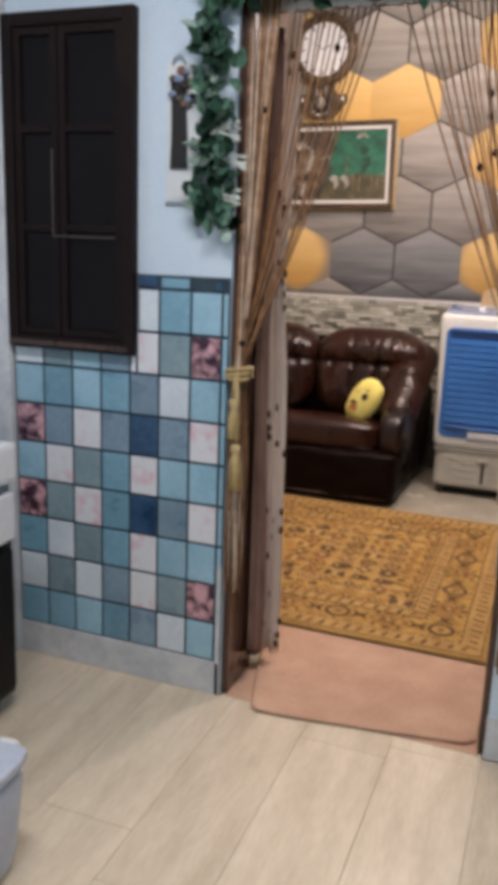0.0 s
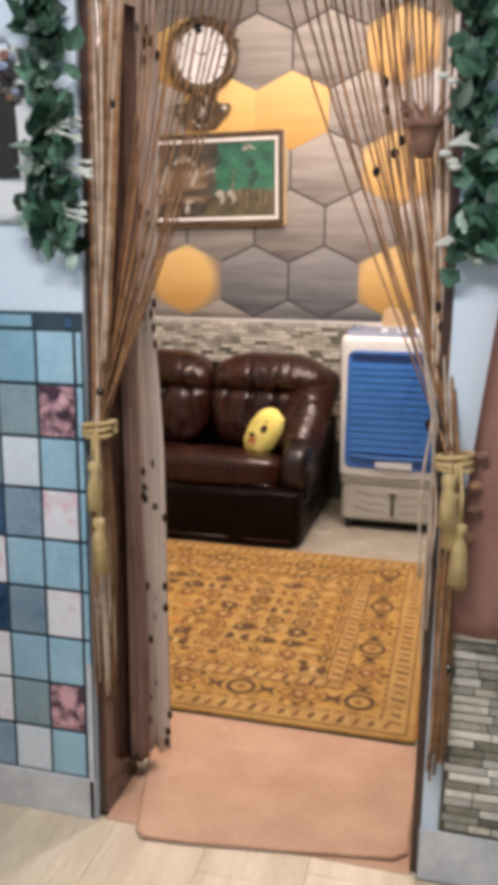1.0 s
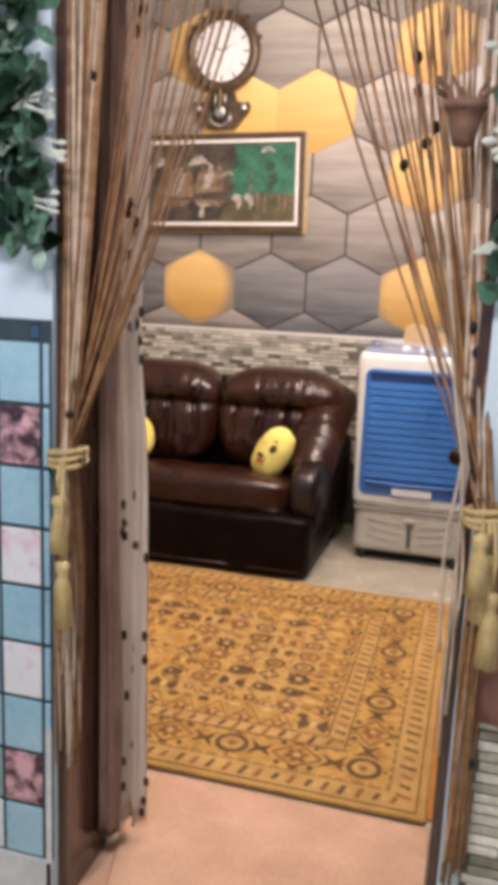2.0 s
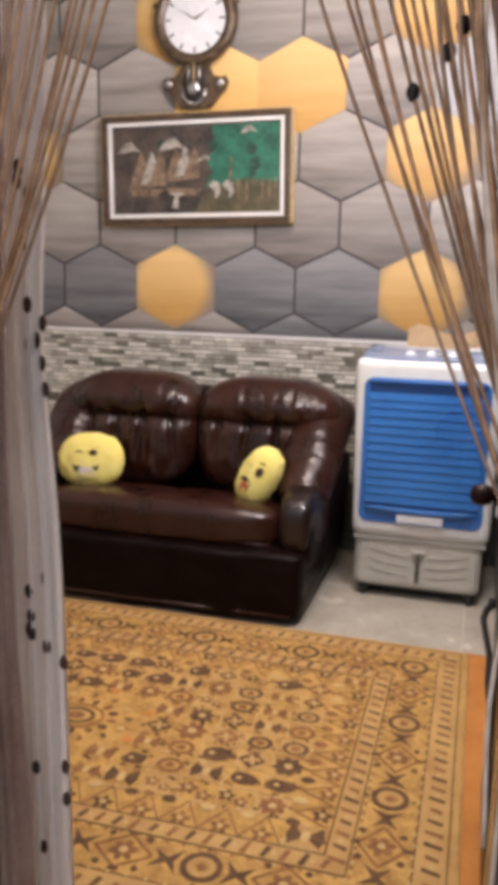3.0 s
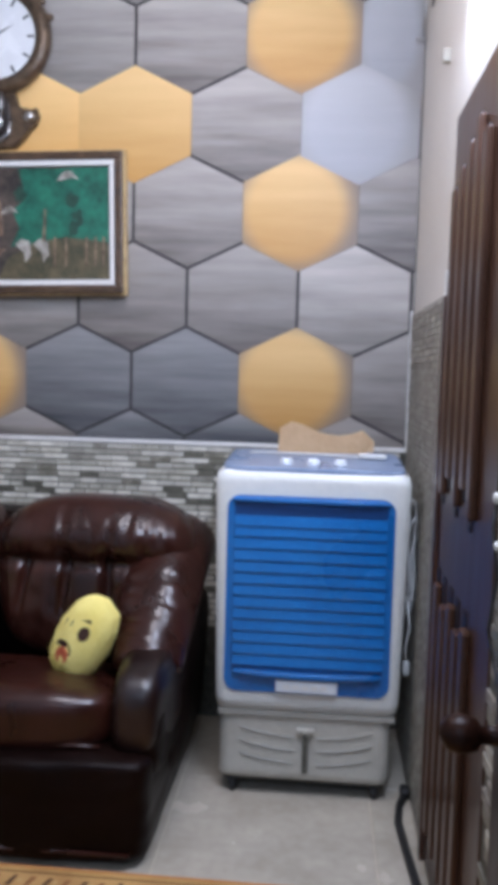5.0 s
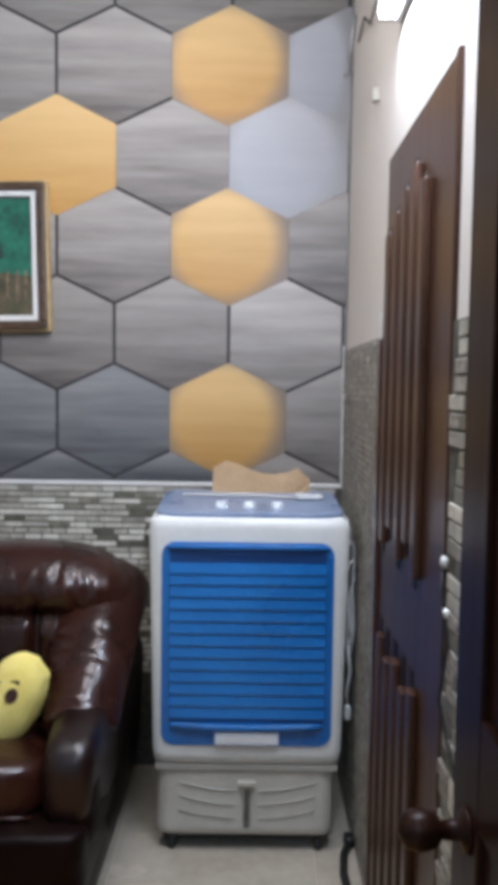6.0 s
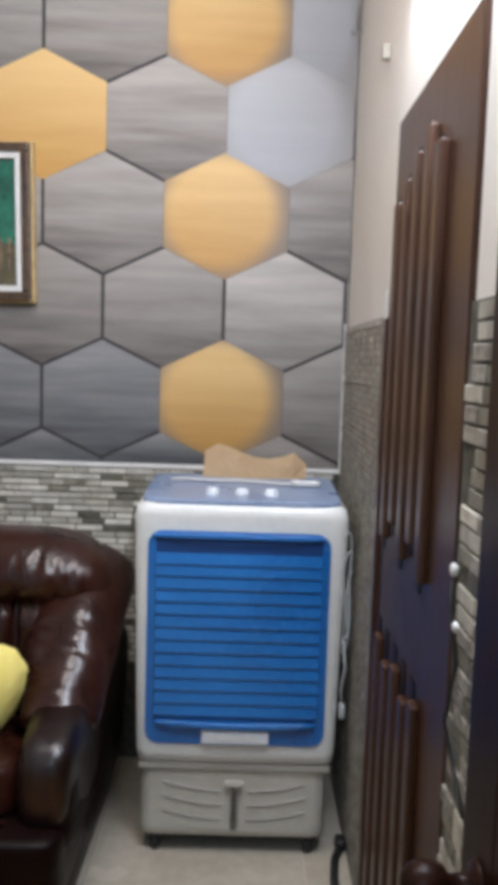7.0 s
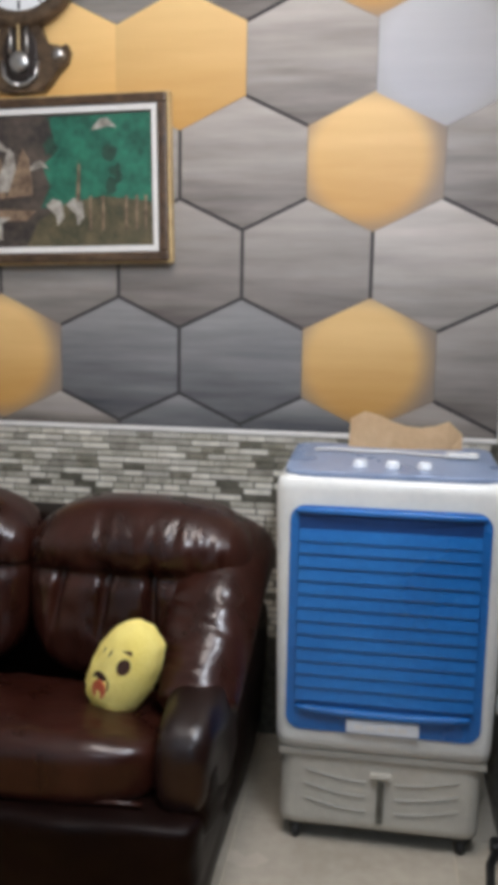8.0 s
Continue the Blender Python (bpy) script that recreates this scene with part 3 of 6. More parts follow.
def hexagon(cx, cz, gap):
    w, e, h = W / 2 - gap, EDGE / 2 - gap * 0.55, EDGE / 2 + RISE - gap * 1.15
    return [(cx, cz + h), (cx + w, cz + e), (cx + w, cz - e), (cx, cz - h), (cx - w, cz - e), (cx - w, cz + e)]


for row in range(0, 8):
    for col in range(-7, 4):
        cx = (HEX_X1 if row % 2 else HEX_X2) + W * col
        cz = HEX_Z1 + PITCH * (row - 1)
        code = KIND.get((row, col), "g")
        pts = clip_poly(hexagon(cx, cz, 0.0058 if code not in "yYw" else -0.0045), LEFT + 0.01, RIGHT - 0.003, DADO + 0.012, TOP_L - 0.01)
        if pts:
            b = slab(bmesh.new(), [(x, NORTH + 0.0055, z) for x, z in pts], (0, -0.0022 if code not in "yYw" else -0.0030 - 0.0002 * ((row * 3 + col) % 5), 0))
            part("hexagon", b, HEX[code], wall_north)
tagged(part("trim", boxed(LEFT, RIGHT - 0.002, NORTH - 0.012, NORTH + 0.0045, DADO - 0.004, DADO + 0.011, 0.003), M["trim"]), "thin white strip between wallpaper and stone dado", "trim", kind="structure")

# ---- stone strip dados ----


def mosaic(parent, along, fixed, a0, a1, z0, z1, height, length, cap, seed, joint=0.0012, kinds=("stone", "stone_pale", "stone_green", "stone", "stone_pale")):
    """Rows of stone strips on a wall; along: 'x' or 'y'. The upper rows are pieces, those past cap are joined."""
    r = random.Random(seed)
    shapes = []
    for k in range(5):
        ln = length * (0.7 + 0.15 * k)
        d = 0.004 + 0.0012 * (k % 3)
        b = boxed(-ln / 2, ln / 2, -d, 0.001, -height / 2 + joint, height / 2 - joint, 0.0012, 1)
        shapes.append((ln, mesh_of("strip", b, M[kinds[k]]), k))
    rest = {k: bmesh.new() for k in set(kinds)}
    n = 0
    z = z1 - height / 2
    while z > z0:
        a = a0 + 0.001 + r.random() * 0.012
        while a < a1:
            ln, me, kk = shapes[r.randrange(5)]
            if a > a0 and a + ln < a1:
                mid = a + ln / 2
                m = pose(mid, fixed, z) if along == "x" else pose(fixed, mid, z, 0, 0, -90)
                if n < cap:
                    piece("strip", me, m, parent)
                else:
                    q = 0.004
                    if along == "x":
                        box(rest[kinds[kk]], a, a + ln - 0.003, fixed - q, fixed + 0.001, z - height / 2 + joint, z + height / 2 - joint)
                    else:
                        box(rest[kinds[kk]], fixed - q, fixed + 0.001, a, a + ln - 0.003, z - height / 2 + joint, z + height / 2 - joint)
                n += 1
            a += ln + 0.0025
        z -= height
    for k in sorted(rest):
        part("strips", rest[k], M[k], parent, kind="stuff")


dado = tagged(part("dado", boxed(LEFT, RIGHT - 0.002, NORTH - 0.004, NORTH + 0.0055, 0, DADO - 0.005), M["stone_bed"]), "grey and green stone strip dado behind the sofa", "dado", kind="structure")
mosaic(dado, "x", NORTH - 0.0045, LEFT + 0.02, RIGHT - 0.004, 0.36, DADO - 0.006, 0.0222, 0.072, 290, 11, 0.0026)
dado2 = tagged(part("dado", boxed(RIGHT - 0.006, RIGHT - 0.0005, GY1 + 0.001, NORTH - 0.014, 0, 1.538), M["speckle"]), "speckled grey mosaic dado beside the brown door", "dado", kind="structure")
mosaic(dado2, "y", RIGHT - 0.0065, GY1 + 0.004, NORTH - 0.02, 0.05, 1.534, 0.019, 0.022, 290, 12, 0.0012, ("speckle_strip", "stone_green", "speckle_strip", "stone", "speckle_strip"))
tagged(part("trim", boxed(RIGHT - 0.014, RIGHT - 0.007, NORTH - 0.022, NORTH - 0.013, DADO + 0.012, 1.553, 0.002), M["trim"]), "thin white corner strip beside the mosaic", "trim", kind="structure")
dado3 = tagged(part("dado", boxed(RIGHT - 0.006, RIGHT - 0.0005, KB + 0.001, GY0 - 0.001, 0, 1.52), M["stone_bed"]), "stone strip dado between the two brown doors", "dado", kind="structure")
# pale stone left out: the shade between the doors is put into these kinds
mosaic(dado3, "y", RIGHT - 0.0065, 2.95, GY0 - 0.004, 0.0, 1.518, 0.03, 0.07, 290, 13, 0.0026, ("stone", "stone_green", "speckle_strip", "stone_green", "stone"))
dado4 = tagged(part("dado", boxed(0.700, 1.69, KF - 0.006, KF - 0.0005, 0.13, 0.612), M["stone_bed"]), "grey stone strip dado on the kitchen wall", "dado", kind="structure")
mosaic(dado4, "x", KF - 0.0065, 0.702, 1.25, 0.14, 0.61, 0.0205, 0.068, 290, 14, 0.0022)
tagged(part("baseboard", boxed(0.66, 1.69, KF - 0.008, KF - 0.0005, 0.0, 0.128, 0.002), M["plinth"]), "grey skirting below the stone strips", "baseboard", kind="structure")
part("edge_strip", boxed(RIGHT - 0.010, RIGHT - 0.0065, GY1 + 0.002, GY1 + 0.03, 1.45, 1.60, 0.001), M["trim"], dado2, "white filler at the top of the dado")

# ---- air cooler ----


def air_cooler():
    t = thing("air_cooler", (0.392, 4.64, 0), "ivory and blue plastic air cooler on castors beside the sofa", "air cooler")
    x0, x1, y0, y1 = 0.103, 0.681, 4.440, 4.845
    # shell with a shallow forward swell
    b = soft_box(bmesh.new(), ((x0 + x1) / 2, (y0 + y1) / 2, 0.651), ((x1 - x0) / 2, (y1 - y0) / 2, 0.374), 30, 20,
                 lambda q: (-0.008 * q.z * q.x * -1, 0, 0))
    part("body", b, M["white_plastic"], t, smooth=True)
    # base tank, narrower than the shell
    b = soft_box(bmesh.new(), ((x0 + x1) / 2 - 0.004, (y0 + y1) / 2 + 0.004, 0.165), (0.265, 0.192, 0.112), 22, 14)
    tank = part("water_tank", b, M["grey_plastic"], t, "beige grey water tank with curved ribs", smooth=True)
    part("grip", boxed(0.385, 0.402, y0 - 0.003, y0 + 0.014, 0.088, 0.212, 0.004), M["stone_bed"], tank)
    part("grip", boxed(0.366, 0.421, y0 - 0.003, y0 + 0.014, 0.213, 0.228, 0.004), M["grey_plastic"], tank)
    for k in range(3):
        for sx in (-1, 1):
            pts = [(0.3935 + sx * (0.038 + 0.165 * q), y0 + 0.0118, 0.196 - 0.042 * k + 0.026 * q * q) for q in [i / 6 for i in range(7)]]
            part("rib", tube(bmesh.new(), pts, 0.0026), M["tank_shade"], tank)
    # shadow line between body and tank, put in as a darker strip
    part("seam_shade", boxed(x0 + 0.018, x1 - 0.018, y0 + 0.006, y1 - 0.01, 0.262, 0.2795), M["tank_shade"], t)
    # blue front
    yf = y0 - 0.004
    outline = []
    px0, px1, pz0, pz1, r = 0.136, 0.641, 0.341, 0.950, 0.040
    for cx, cz, a0 in ((px1 - r, pz1 - r, 0), (px0 + r, pz1 - r, 90), (px0 + r, pz0 + r, 180), (px1 - r, pz0 + r, 270)):
        for i in range(7):
            a = radians(a0 + 15 * i)
            outline.append((cx + r * math.cos(a), yf, cz + r * math.sin(a)))
    b = slab(bmesh.new(), outline, (0, 0.02, 0))
    panel = part("front_panel", b, M["blue_plastic"], t, "blue louvred front panel")
    part("recess", boxed(0.160, 0.618, yf - 0.0045, yf + 0.002, 0.420, 0.930, 0.001), M["blue_shade"], panel)
    n = 13
    step = 0.0362
    for i in range(n):
        z = 0.442 + i * step - 0.4 * (i == n - 1) * step * 0.3
        a, c = z - step / 2 + 0.0012, z + step / 2 - 0.0008
        lv = slab(bmesh.new(), [(0.161, yf - 0.0095, a), (0.161, yf - 0.0115, a + 0.004), (0.161, yf - 0.0062, c), (0.161, yf - 0.0016, c), (0.161, yf - 0.0016, a)], (0.456, 0, 0))
        part("louvre", lv, M["blue_plastic"], panel)
    part("lip", soft_box(bmesh.new(), (0.389, yf - 0.006, 0.407), (0.226, 0.011, 0.009), 4, 10, lambda q: (0, -0.003 * (1 - q.x * q.x), -0.007 * (1 - q.x * q.x))), M["blue_plastic"], panel, smooth=True)
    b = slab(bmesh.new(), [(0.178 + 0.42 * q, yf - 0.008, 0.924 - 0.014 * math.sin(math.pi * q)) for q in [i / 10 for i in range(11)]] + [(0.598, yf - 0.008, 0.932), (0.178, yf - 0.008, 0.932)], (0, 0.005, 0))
    part("slot", b, M["blue_shade"], panel)
    part("brow", soft_box(bmesh.new(), (0.389, yf - 0.004, 0.938), (0.236, 0.012, 0.007), 5, 8), M["blue_plastic"], panel, smooth=True)
    plate = part("name_plate", boxed(0.297, 0.485, yf - 0.012, yf + 0.001, 0.348, 0.385, 0.003), M["label"], panel, "white plate with unreadable marks")
    for k in range(5):
        part("bar", boxed(0.320 + 0.028 * k, 0.342 + 0.028 * k, yf - 0.0135, yf - 0.0118, 0.360, 0.373), M["trim"], plate)
    # top and dials
    b = soft_box(bmesh.new(), ((x0 + x1) / 2, (y0 + y1) / 2 + 0.004, 1.025), (0.279, 0.194, 0.010), 12, 12, lambda q: (0, 0, 0.010 * (q.y + 1) * (q.z > 0)))
    top = part("control_panel", b, M["blue_grey"], t, "blue grey control panel", smooth=True)
    for x in (0.306, 0.390, 0.474):
        part("dial", lathe(bmesh.new(), [(0.001, 0.018), (0.014, 0.017), (0.018, 0.013), (0.020, 0.002), (0.022, -0.004)], (x, 4.535, 1.040), "Z", 16), M["label"], top, "white dial", smooth=True)
    for x in (0.168, 0.612):
        for y in (4.485, 4.80):
            fork = part("castor", soft_box(bmesh.new(), (x, y, 0.021), (0.014, 0.022, 0.0208), 2.2, 8), M["black"], t, smooth=True)
            part("fork", boxed(x - 0.018, x + 0.018, y - 0.012, y + 0.014, 0.030, 0.056, 0.004), M["black"], fork)
    b = bmesh.new()
    box(b, 0.15, 0.635, 4.47, 4.81, 0.044, 0.054)
    part("underframe", b, M["black"], t)
    return settle(t, (0.0, -0.03, 0.0))


air_cooler()


def power_cable():
    t = thing("power_cable", (0.70, 4.70, 0.30), "looped white power cable hanging beside the air cooler", "cable")
    r = random.Random(3)
    for k in range(3):
        pts = []
        for i in range(25):
            a = 2 * math.pi * i / 24
            pts.append((0.706 + 0.007 * k + 0.017 * math.sin(a) * (1 - 0.3 * k) + 0.004 * math.sin(3 * a + k), 4.60 + 0.012 * k + 0.02 * math.sin(a), 0.80 + (0.16 - 0.02 * k) * math.cos(a) - 0.04 * k))
        part("loop", tube(bmesh.new(), pts, 0.0032, 6), M["cord"], t, smooth=True)
    part("tail", tube(bmesh.new(), [(0.704, 4.60, 0.64), (0.714, 4.59, 0.56), (0.704, 4.60, 0.49), (0.709, 4.60, 0.44)], 0.0045, 6), M["cord"], t, smooth=True)
    part("plug", soft_box(bmesh.new(), (0.709, 4.60, 0.425), (0.010, 0.012, 0.025), 4, 5), M["cord"], t, smooth=True)
    part("clip", tube(bmesh.new(), [(0.684, 4.60, 0.955), (0.708, 4.60, 0.955)], 0.006), M["cord"], t)
    settle(t, (-0.008, -0.09, -0.02))


power_cable()


def cardboard():
    t = thing("cardboard_sheet", (0.42, 4.90, 1.074), "creased piece of brown cardboard lying on the air cooler", "cardboard")
    b = bmesh.new()
    top = [0.084, 0.108, 0.098, 0.080, 0.068, 0.064, 0.070, 0.084, 0.046]
    lo, hi = [], []
    for i, h in enumerate(top):
        s = i / (len(top) - 1)
        x = 0.265 + 0.325 * s
        y = 4.90 - 0.012 * math.sin(4 * s)
        lo.append((x, y - 0.03, 1.074))
        hi.append((x + 0.004, y + 0.012, 1.074 + h))
    va, vb = [b.verts.new(p) for p in lo], [b.verts.new(p) for p in hi]
    for i in range(len(top) - 1):
        b.faces.new((va[i], va[i + 1], vb[i + 1], vb[i]))
    bmesh.ops.solidify(b, geom=b.faces, thickness=0.004)
    part("sheet", b, M["card"], t)
    settle(t, (0.0, -0.115, -0.0275))


cardboard()


def remote_control():
    t = thing("remote_control", (0.565, 4.72, 1.070), "small white remote control lying on the air cooler", "remote control")
    part("case", soft_box(bmesh.new(), (0.575, 4.745, 1.079), (0.045, 0.018, 0.009), 5, 6), M["cord"], t, smooth=True)
    part("button_pad", boxed(0.555, 0.595, 4.735, 4.755, 1.0875, 1.0895, 0.0005), M["blue_grey"], t)
    part("cord", tube(bmesh.new(), [(0.53, 4.745, 1.075), (0.46, 4.76, 1.076), (0.38, 4.775, 1.077), (0.30, 4.765, 1.077), (0.22, 4.78, 1.078), (0.17, 4.77, 1.077)], 0.004), M["cord"], t, smooth=True)
    settle(t, (0.005, -0.105, -0.022))


remote_control()

# ---- sofa ----
SX0, SX1 = -1.330, -0.052


def pleats(q, marks, depth, width):
    """Creases that run down from points of a cushion's front."""
    d = 0.0
    for mx, mz, lean in marks:
        dz = q.z - mz
        u = q.x - mx - lean * dz
        d += depth * math.exp(-(u / width) ** 2) * math.exp(-(dz / 0.55) ** 2)
    return d


def wing(bm, spine, half_x, half_n, sx, seg=40, steps=110):
    """A padded wing along a spine that narrows to the front, its inner face gathered into fine creases."""
    pts = [Vector(p) for p in spine]
    rings = []
    for i in range(steps + 1):
        s = i / steps * (len(pts) - 1)
        k = min(int(s), len(pts) - 2)
        f = s - k
        p0, p1, p2, p3 = pts[max(k - 1, 0)], pts[k], pts[k + 1], pts[min(k + 2, len(pts) - 1)]
        p = 0.5 * ((2 * p1) + (p2 - p0) * f + (2 * p0 - 5 * p1 + 4 * p2 - p3) * f * f + (3 * p1 - p0 - 3 * p2 + p3) * f ** 3)
        d = (p2 - p0).lerp(p3 - p1, f).normalized()
        side = Vector((1, 0, 0))
        up = side.cross(d).normalized()
        if up.z < 0:
            up = -up
        u = i / steps
        end = min(1.0, math.sqrt(max(0.0, 1 - max(0.0, (u - 0.90) / 0.10) ** 2)) + 0.02) * min(1.0, math.sqrt(max(0.0, 1 - max(0.0, (0.10 - u) / 0.10) ** 2)) + 0.02)
        wide = 1.40 - 0.52 * u ** 1.2
        ring = []
        for m in range(seg):
            a = 2 * math.pi * m / seg
            ca, sa = math.cos(a), math.sin(a)
            ph = 105 * u - 7.0 * ca * sx + 7.0 * noise.noise(Vector((u * 5, ca * 1.3, sx))) + 2.5 * noise.noise(Vector((u * 14, ca * 4, sx + 3)))
            soft = max(0.0, 0.35 + 1.2 * noise.noise(Vector((u * 8, ca * 2.5 + 5, sa))))
            inner = max(0.0, min(1.0, 0.75 - 0.6 * ca * sx)) * max(0.0, min(1.0, sa * 1.5 + 0.5))
            crease = (0.0016 * math.sin(ph) * soft + 0.0058 * noise.noise(Vector((u * 34 - 2.2 * ca * sx, ca * 1.5, sx))) + 0.004 * noise.noise(Vector((u * 60 - 4 * ca * sx, ca * 3, sx + 8)))) * inner * math.exp(-((u - 0.62) / 0.32) ** 2)
            thick = half_n * (1.0 if sa > 0 else 0.95) * (1.0 - 0.42 * u)
            swell = 0.010 * noise.noise(Vector((u * 4, ca * 1.5, sa * 1.5 + sx)))
            ring.append(bm.verts.new(p + (side * ca * (half_x * wide + crease) + up * sa * (thick + crease)) * end + up * swell))
        rings.append(ring)
    for a, b in zip(rings, rings[1:]):
        for m in range(seg):
            bm.faces.new((a[m], a[(m + 1) % seg], b[(m + 1) % seg], b[m]))
    bm.faces.new(rings[0])
    bm.faces.new(rings[-1])
    return bm


def sofa():
    t = thing("sofa", ((SX0 + SX1) / 2, 4.5, 0), "dark brown leather two-seat sofa with pleated back cushions", "sofa")
    xm = (SX0 + SX1) / 2
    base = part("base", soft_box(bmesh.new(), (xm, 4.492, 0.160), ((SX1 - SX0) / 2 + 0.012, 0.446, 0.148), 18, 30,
                lambda q: (0.006 * noise.noise(Vector((q.y * 3, q.z * 3, 2))), (0.006 * math.sin(9 * q.x) + 0.008 * noise.noise(Vector((q.x * 7, q.z * 2, 5)))) * (q.y < -0.8), 0.006 * noise.noise(Vector((q.x * 6, q.y, 9))) * (q.z > 0.5))), M["leather_shaded"], t, smooth=True)
    part("piping", tube(bmesh.new(), [(SX0 + 0.03, 4.047, 0.052), (xm, 4.042, 0.050), (SX1 - 0.03, 4.047, 0.052)], 0.006), M["leather"], base, smooth=True)
    for x in (SX0 + 0.08, SX1 - 0.08):
        for y in (4.18, 4.86):
            part("foot", lathe(bmesh.new(), [(0.02, 0.0), (0.026, 0.012), (0.028, 0.02)], (x, y, 0.0), "Z", 12), M["black"], t)
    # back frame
    part("back_frame", soft_box(bmesh.new(), (xm, 4.83, 0.50), (0.66, 0.105, 0.36), 7, 14), M["leather_shaded"], t, smooth=True)
    # one long seat cushion
    seat = part("seat_cushion", soft_box(bmesh.new(), (xm - 0.004, 4.365, 0.374), (0.548, 0.262, 0.098), 5, 40,
                lambda q: (0, -0.012 * (1 - q.x ** 2) * (q.y < -0.5), 0.014 * (1 - q.x ** 2) * (1 - q.y ** 2) - 0.045 * (q.y + 0.8) * (q.z > 0 and q.y > -0.8) - 0.010 * math.exp(-((q.x + 0.05) / 0.03) ** 2) + 0.006 * noise.noise(Vector((q.x * 4, q.y * 3, 1))) + 0.0025 * noise.noise(Vector((q.x * 14, q.y * 8, 1))))), M["leather"], t, smooth=True)
    part("piping", tube(bmesh.new(), [(xm - 0.53 + 1.04 * s, 4.118, 0.318 + 0.006 * math.sin(7 * s)) for s in [i / 14 for i in range(15)]], 0.006), M["leather"], seat, smooth=True)

    def back(cx, half, flip):
        marks = [(-0.55 * flip, 0.25, 0.12 * flip), (-0.18 * flip, 0.12, -0.05), (0.22 * flip, 0.15, 0.10), (0.62 * flip, 0.2, -0.18 * flip)]

        def shape(q):
            front = max(0.0, -q.y)
            d = pleats(q, marks, 0.042, 0.040) * front * (1 / (1 + math.exp((q.z - 0.30) * 14)))
            roll = 0.026 * math.exp(-((q.z - 0.62) / 0.22) ** 2) * front      # the padded head roll
            band = -0.022 * math.exp(-((q.z - 0.24) / 0.09) ** 2) * front
            wr = (0.006 * noise.noise(Vector((q.x * 5 + cx, q.z * 4, 3.1))) + 0.007 * noise.noise(Vector((q.x * 13 + cx * 3, q.z * 2.2 + q.x * 3, 1.7)))) * front
            # short slanting gathers on the head roll and over its top
            ph = 38 * q.x - 16 * q.z + 5 * noise.noise(Vector((q.x * 3 + cx, q.z * 3, 7.3)))
            soft = max(0.0, -0.02 + 1.5 * noise.noise(Vector((q.x * 2.3 + cx * 7, q.z * 2, 4.4))))
            wr += 0.0042 * math.sin(ph) * soft * math.exp(-((q.z - 0.62) / 0.30) ** 2) * min(1.0, front * 2)
            top = -0.030 * max(0, abs(q.x) - 0.45) ** 1.0 * (q.z > 0.3)
            return (0.02 * q.x * q.z, d - roll - band * 0.9 + wr - 0.03 * q.z * -1, top)

        return soft_box(bmesh.new(), (cx, 4.690, 0.665), (half, 0.150, 0.272), 3.4, 60, shape)

    part("back_cushion", back(-0.985, 0.325, 1), M["leather"], t, smooth=True)
    part("back_cushion", back(-0.340, 0.330, -1), M["leather"], t, smooth=True)
    # wings that sweep down from the back onto the rounded front arms
    for sx, ox in ((1, 0.0), (-1, 2 * xm)):
        spine = [(-0.122, 4.850, 0.745), (-0.118, 4.780, 0.752), (-0.114, 4.700, 0.726), (-0.112, 4.620, 0.676), (-0.110, 4.540, 0.612), (-0.108, 4.460, 0.546), (-0.106, 4.390, 0.490), (-0.104, 4.330, 0.446)]
        b = bmesh.new()
        wing(b, [(ox - x if sx < 0 else x, y, z) for x, y, z in spine], 0.114, 0.132, sx)
        part("wing", b, M["leather"], t, smooth=True)
        cx = -0.093 if sx > 0 else ox + 0.093

        def lean(q):
            w = 0.0025 * math.sin(30 * q.z + 4 * noise.noise(q * 3)) * (q.y < -0.6) * max(0.0, noise.noise(q * 2.5))
            return (0.006 * noise.noise(q * 2), w, -0.010 * max(0.0, q.y))

        part("armrest", soft_box(bmesh.new(), (cx, 4.40, 0.392), (0.083, 0.284, 0.146), 3.6, 26, lean), M["leather_arm_shaded"], t, smooth=True)
        part("arm_panel", soft_box(bmesh.new(), (cx, 4.42, 0.325), (0.076, 0.290, 0.110), 6, 20, lambda q: (0.004 * noise.noise(q * 3), 0.006 * noise.noise(q * 2.2), 0)), M["leather_shaded"], t, smooth=True)
        part("side_panel", soft_box(bmesh.new(), (cx + 0.018 * sx, 4.66, 0.33), (0.078, 0.272, 0.27), 5, 14, lambda q: (sx * 0.018 * q.z, 0, 0)), M["leather_shaded"], t, smooth=True)
    return settle(t, (0.028, -0.074, 0.0), 0.0, 0.955)


sofa()


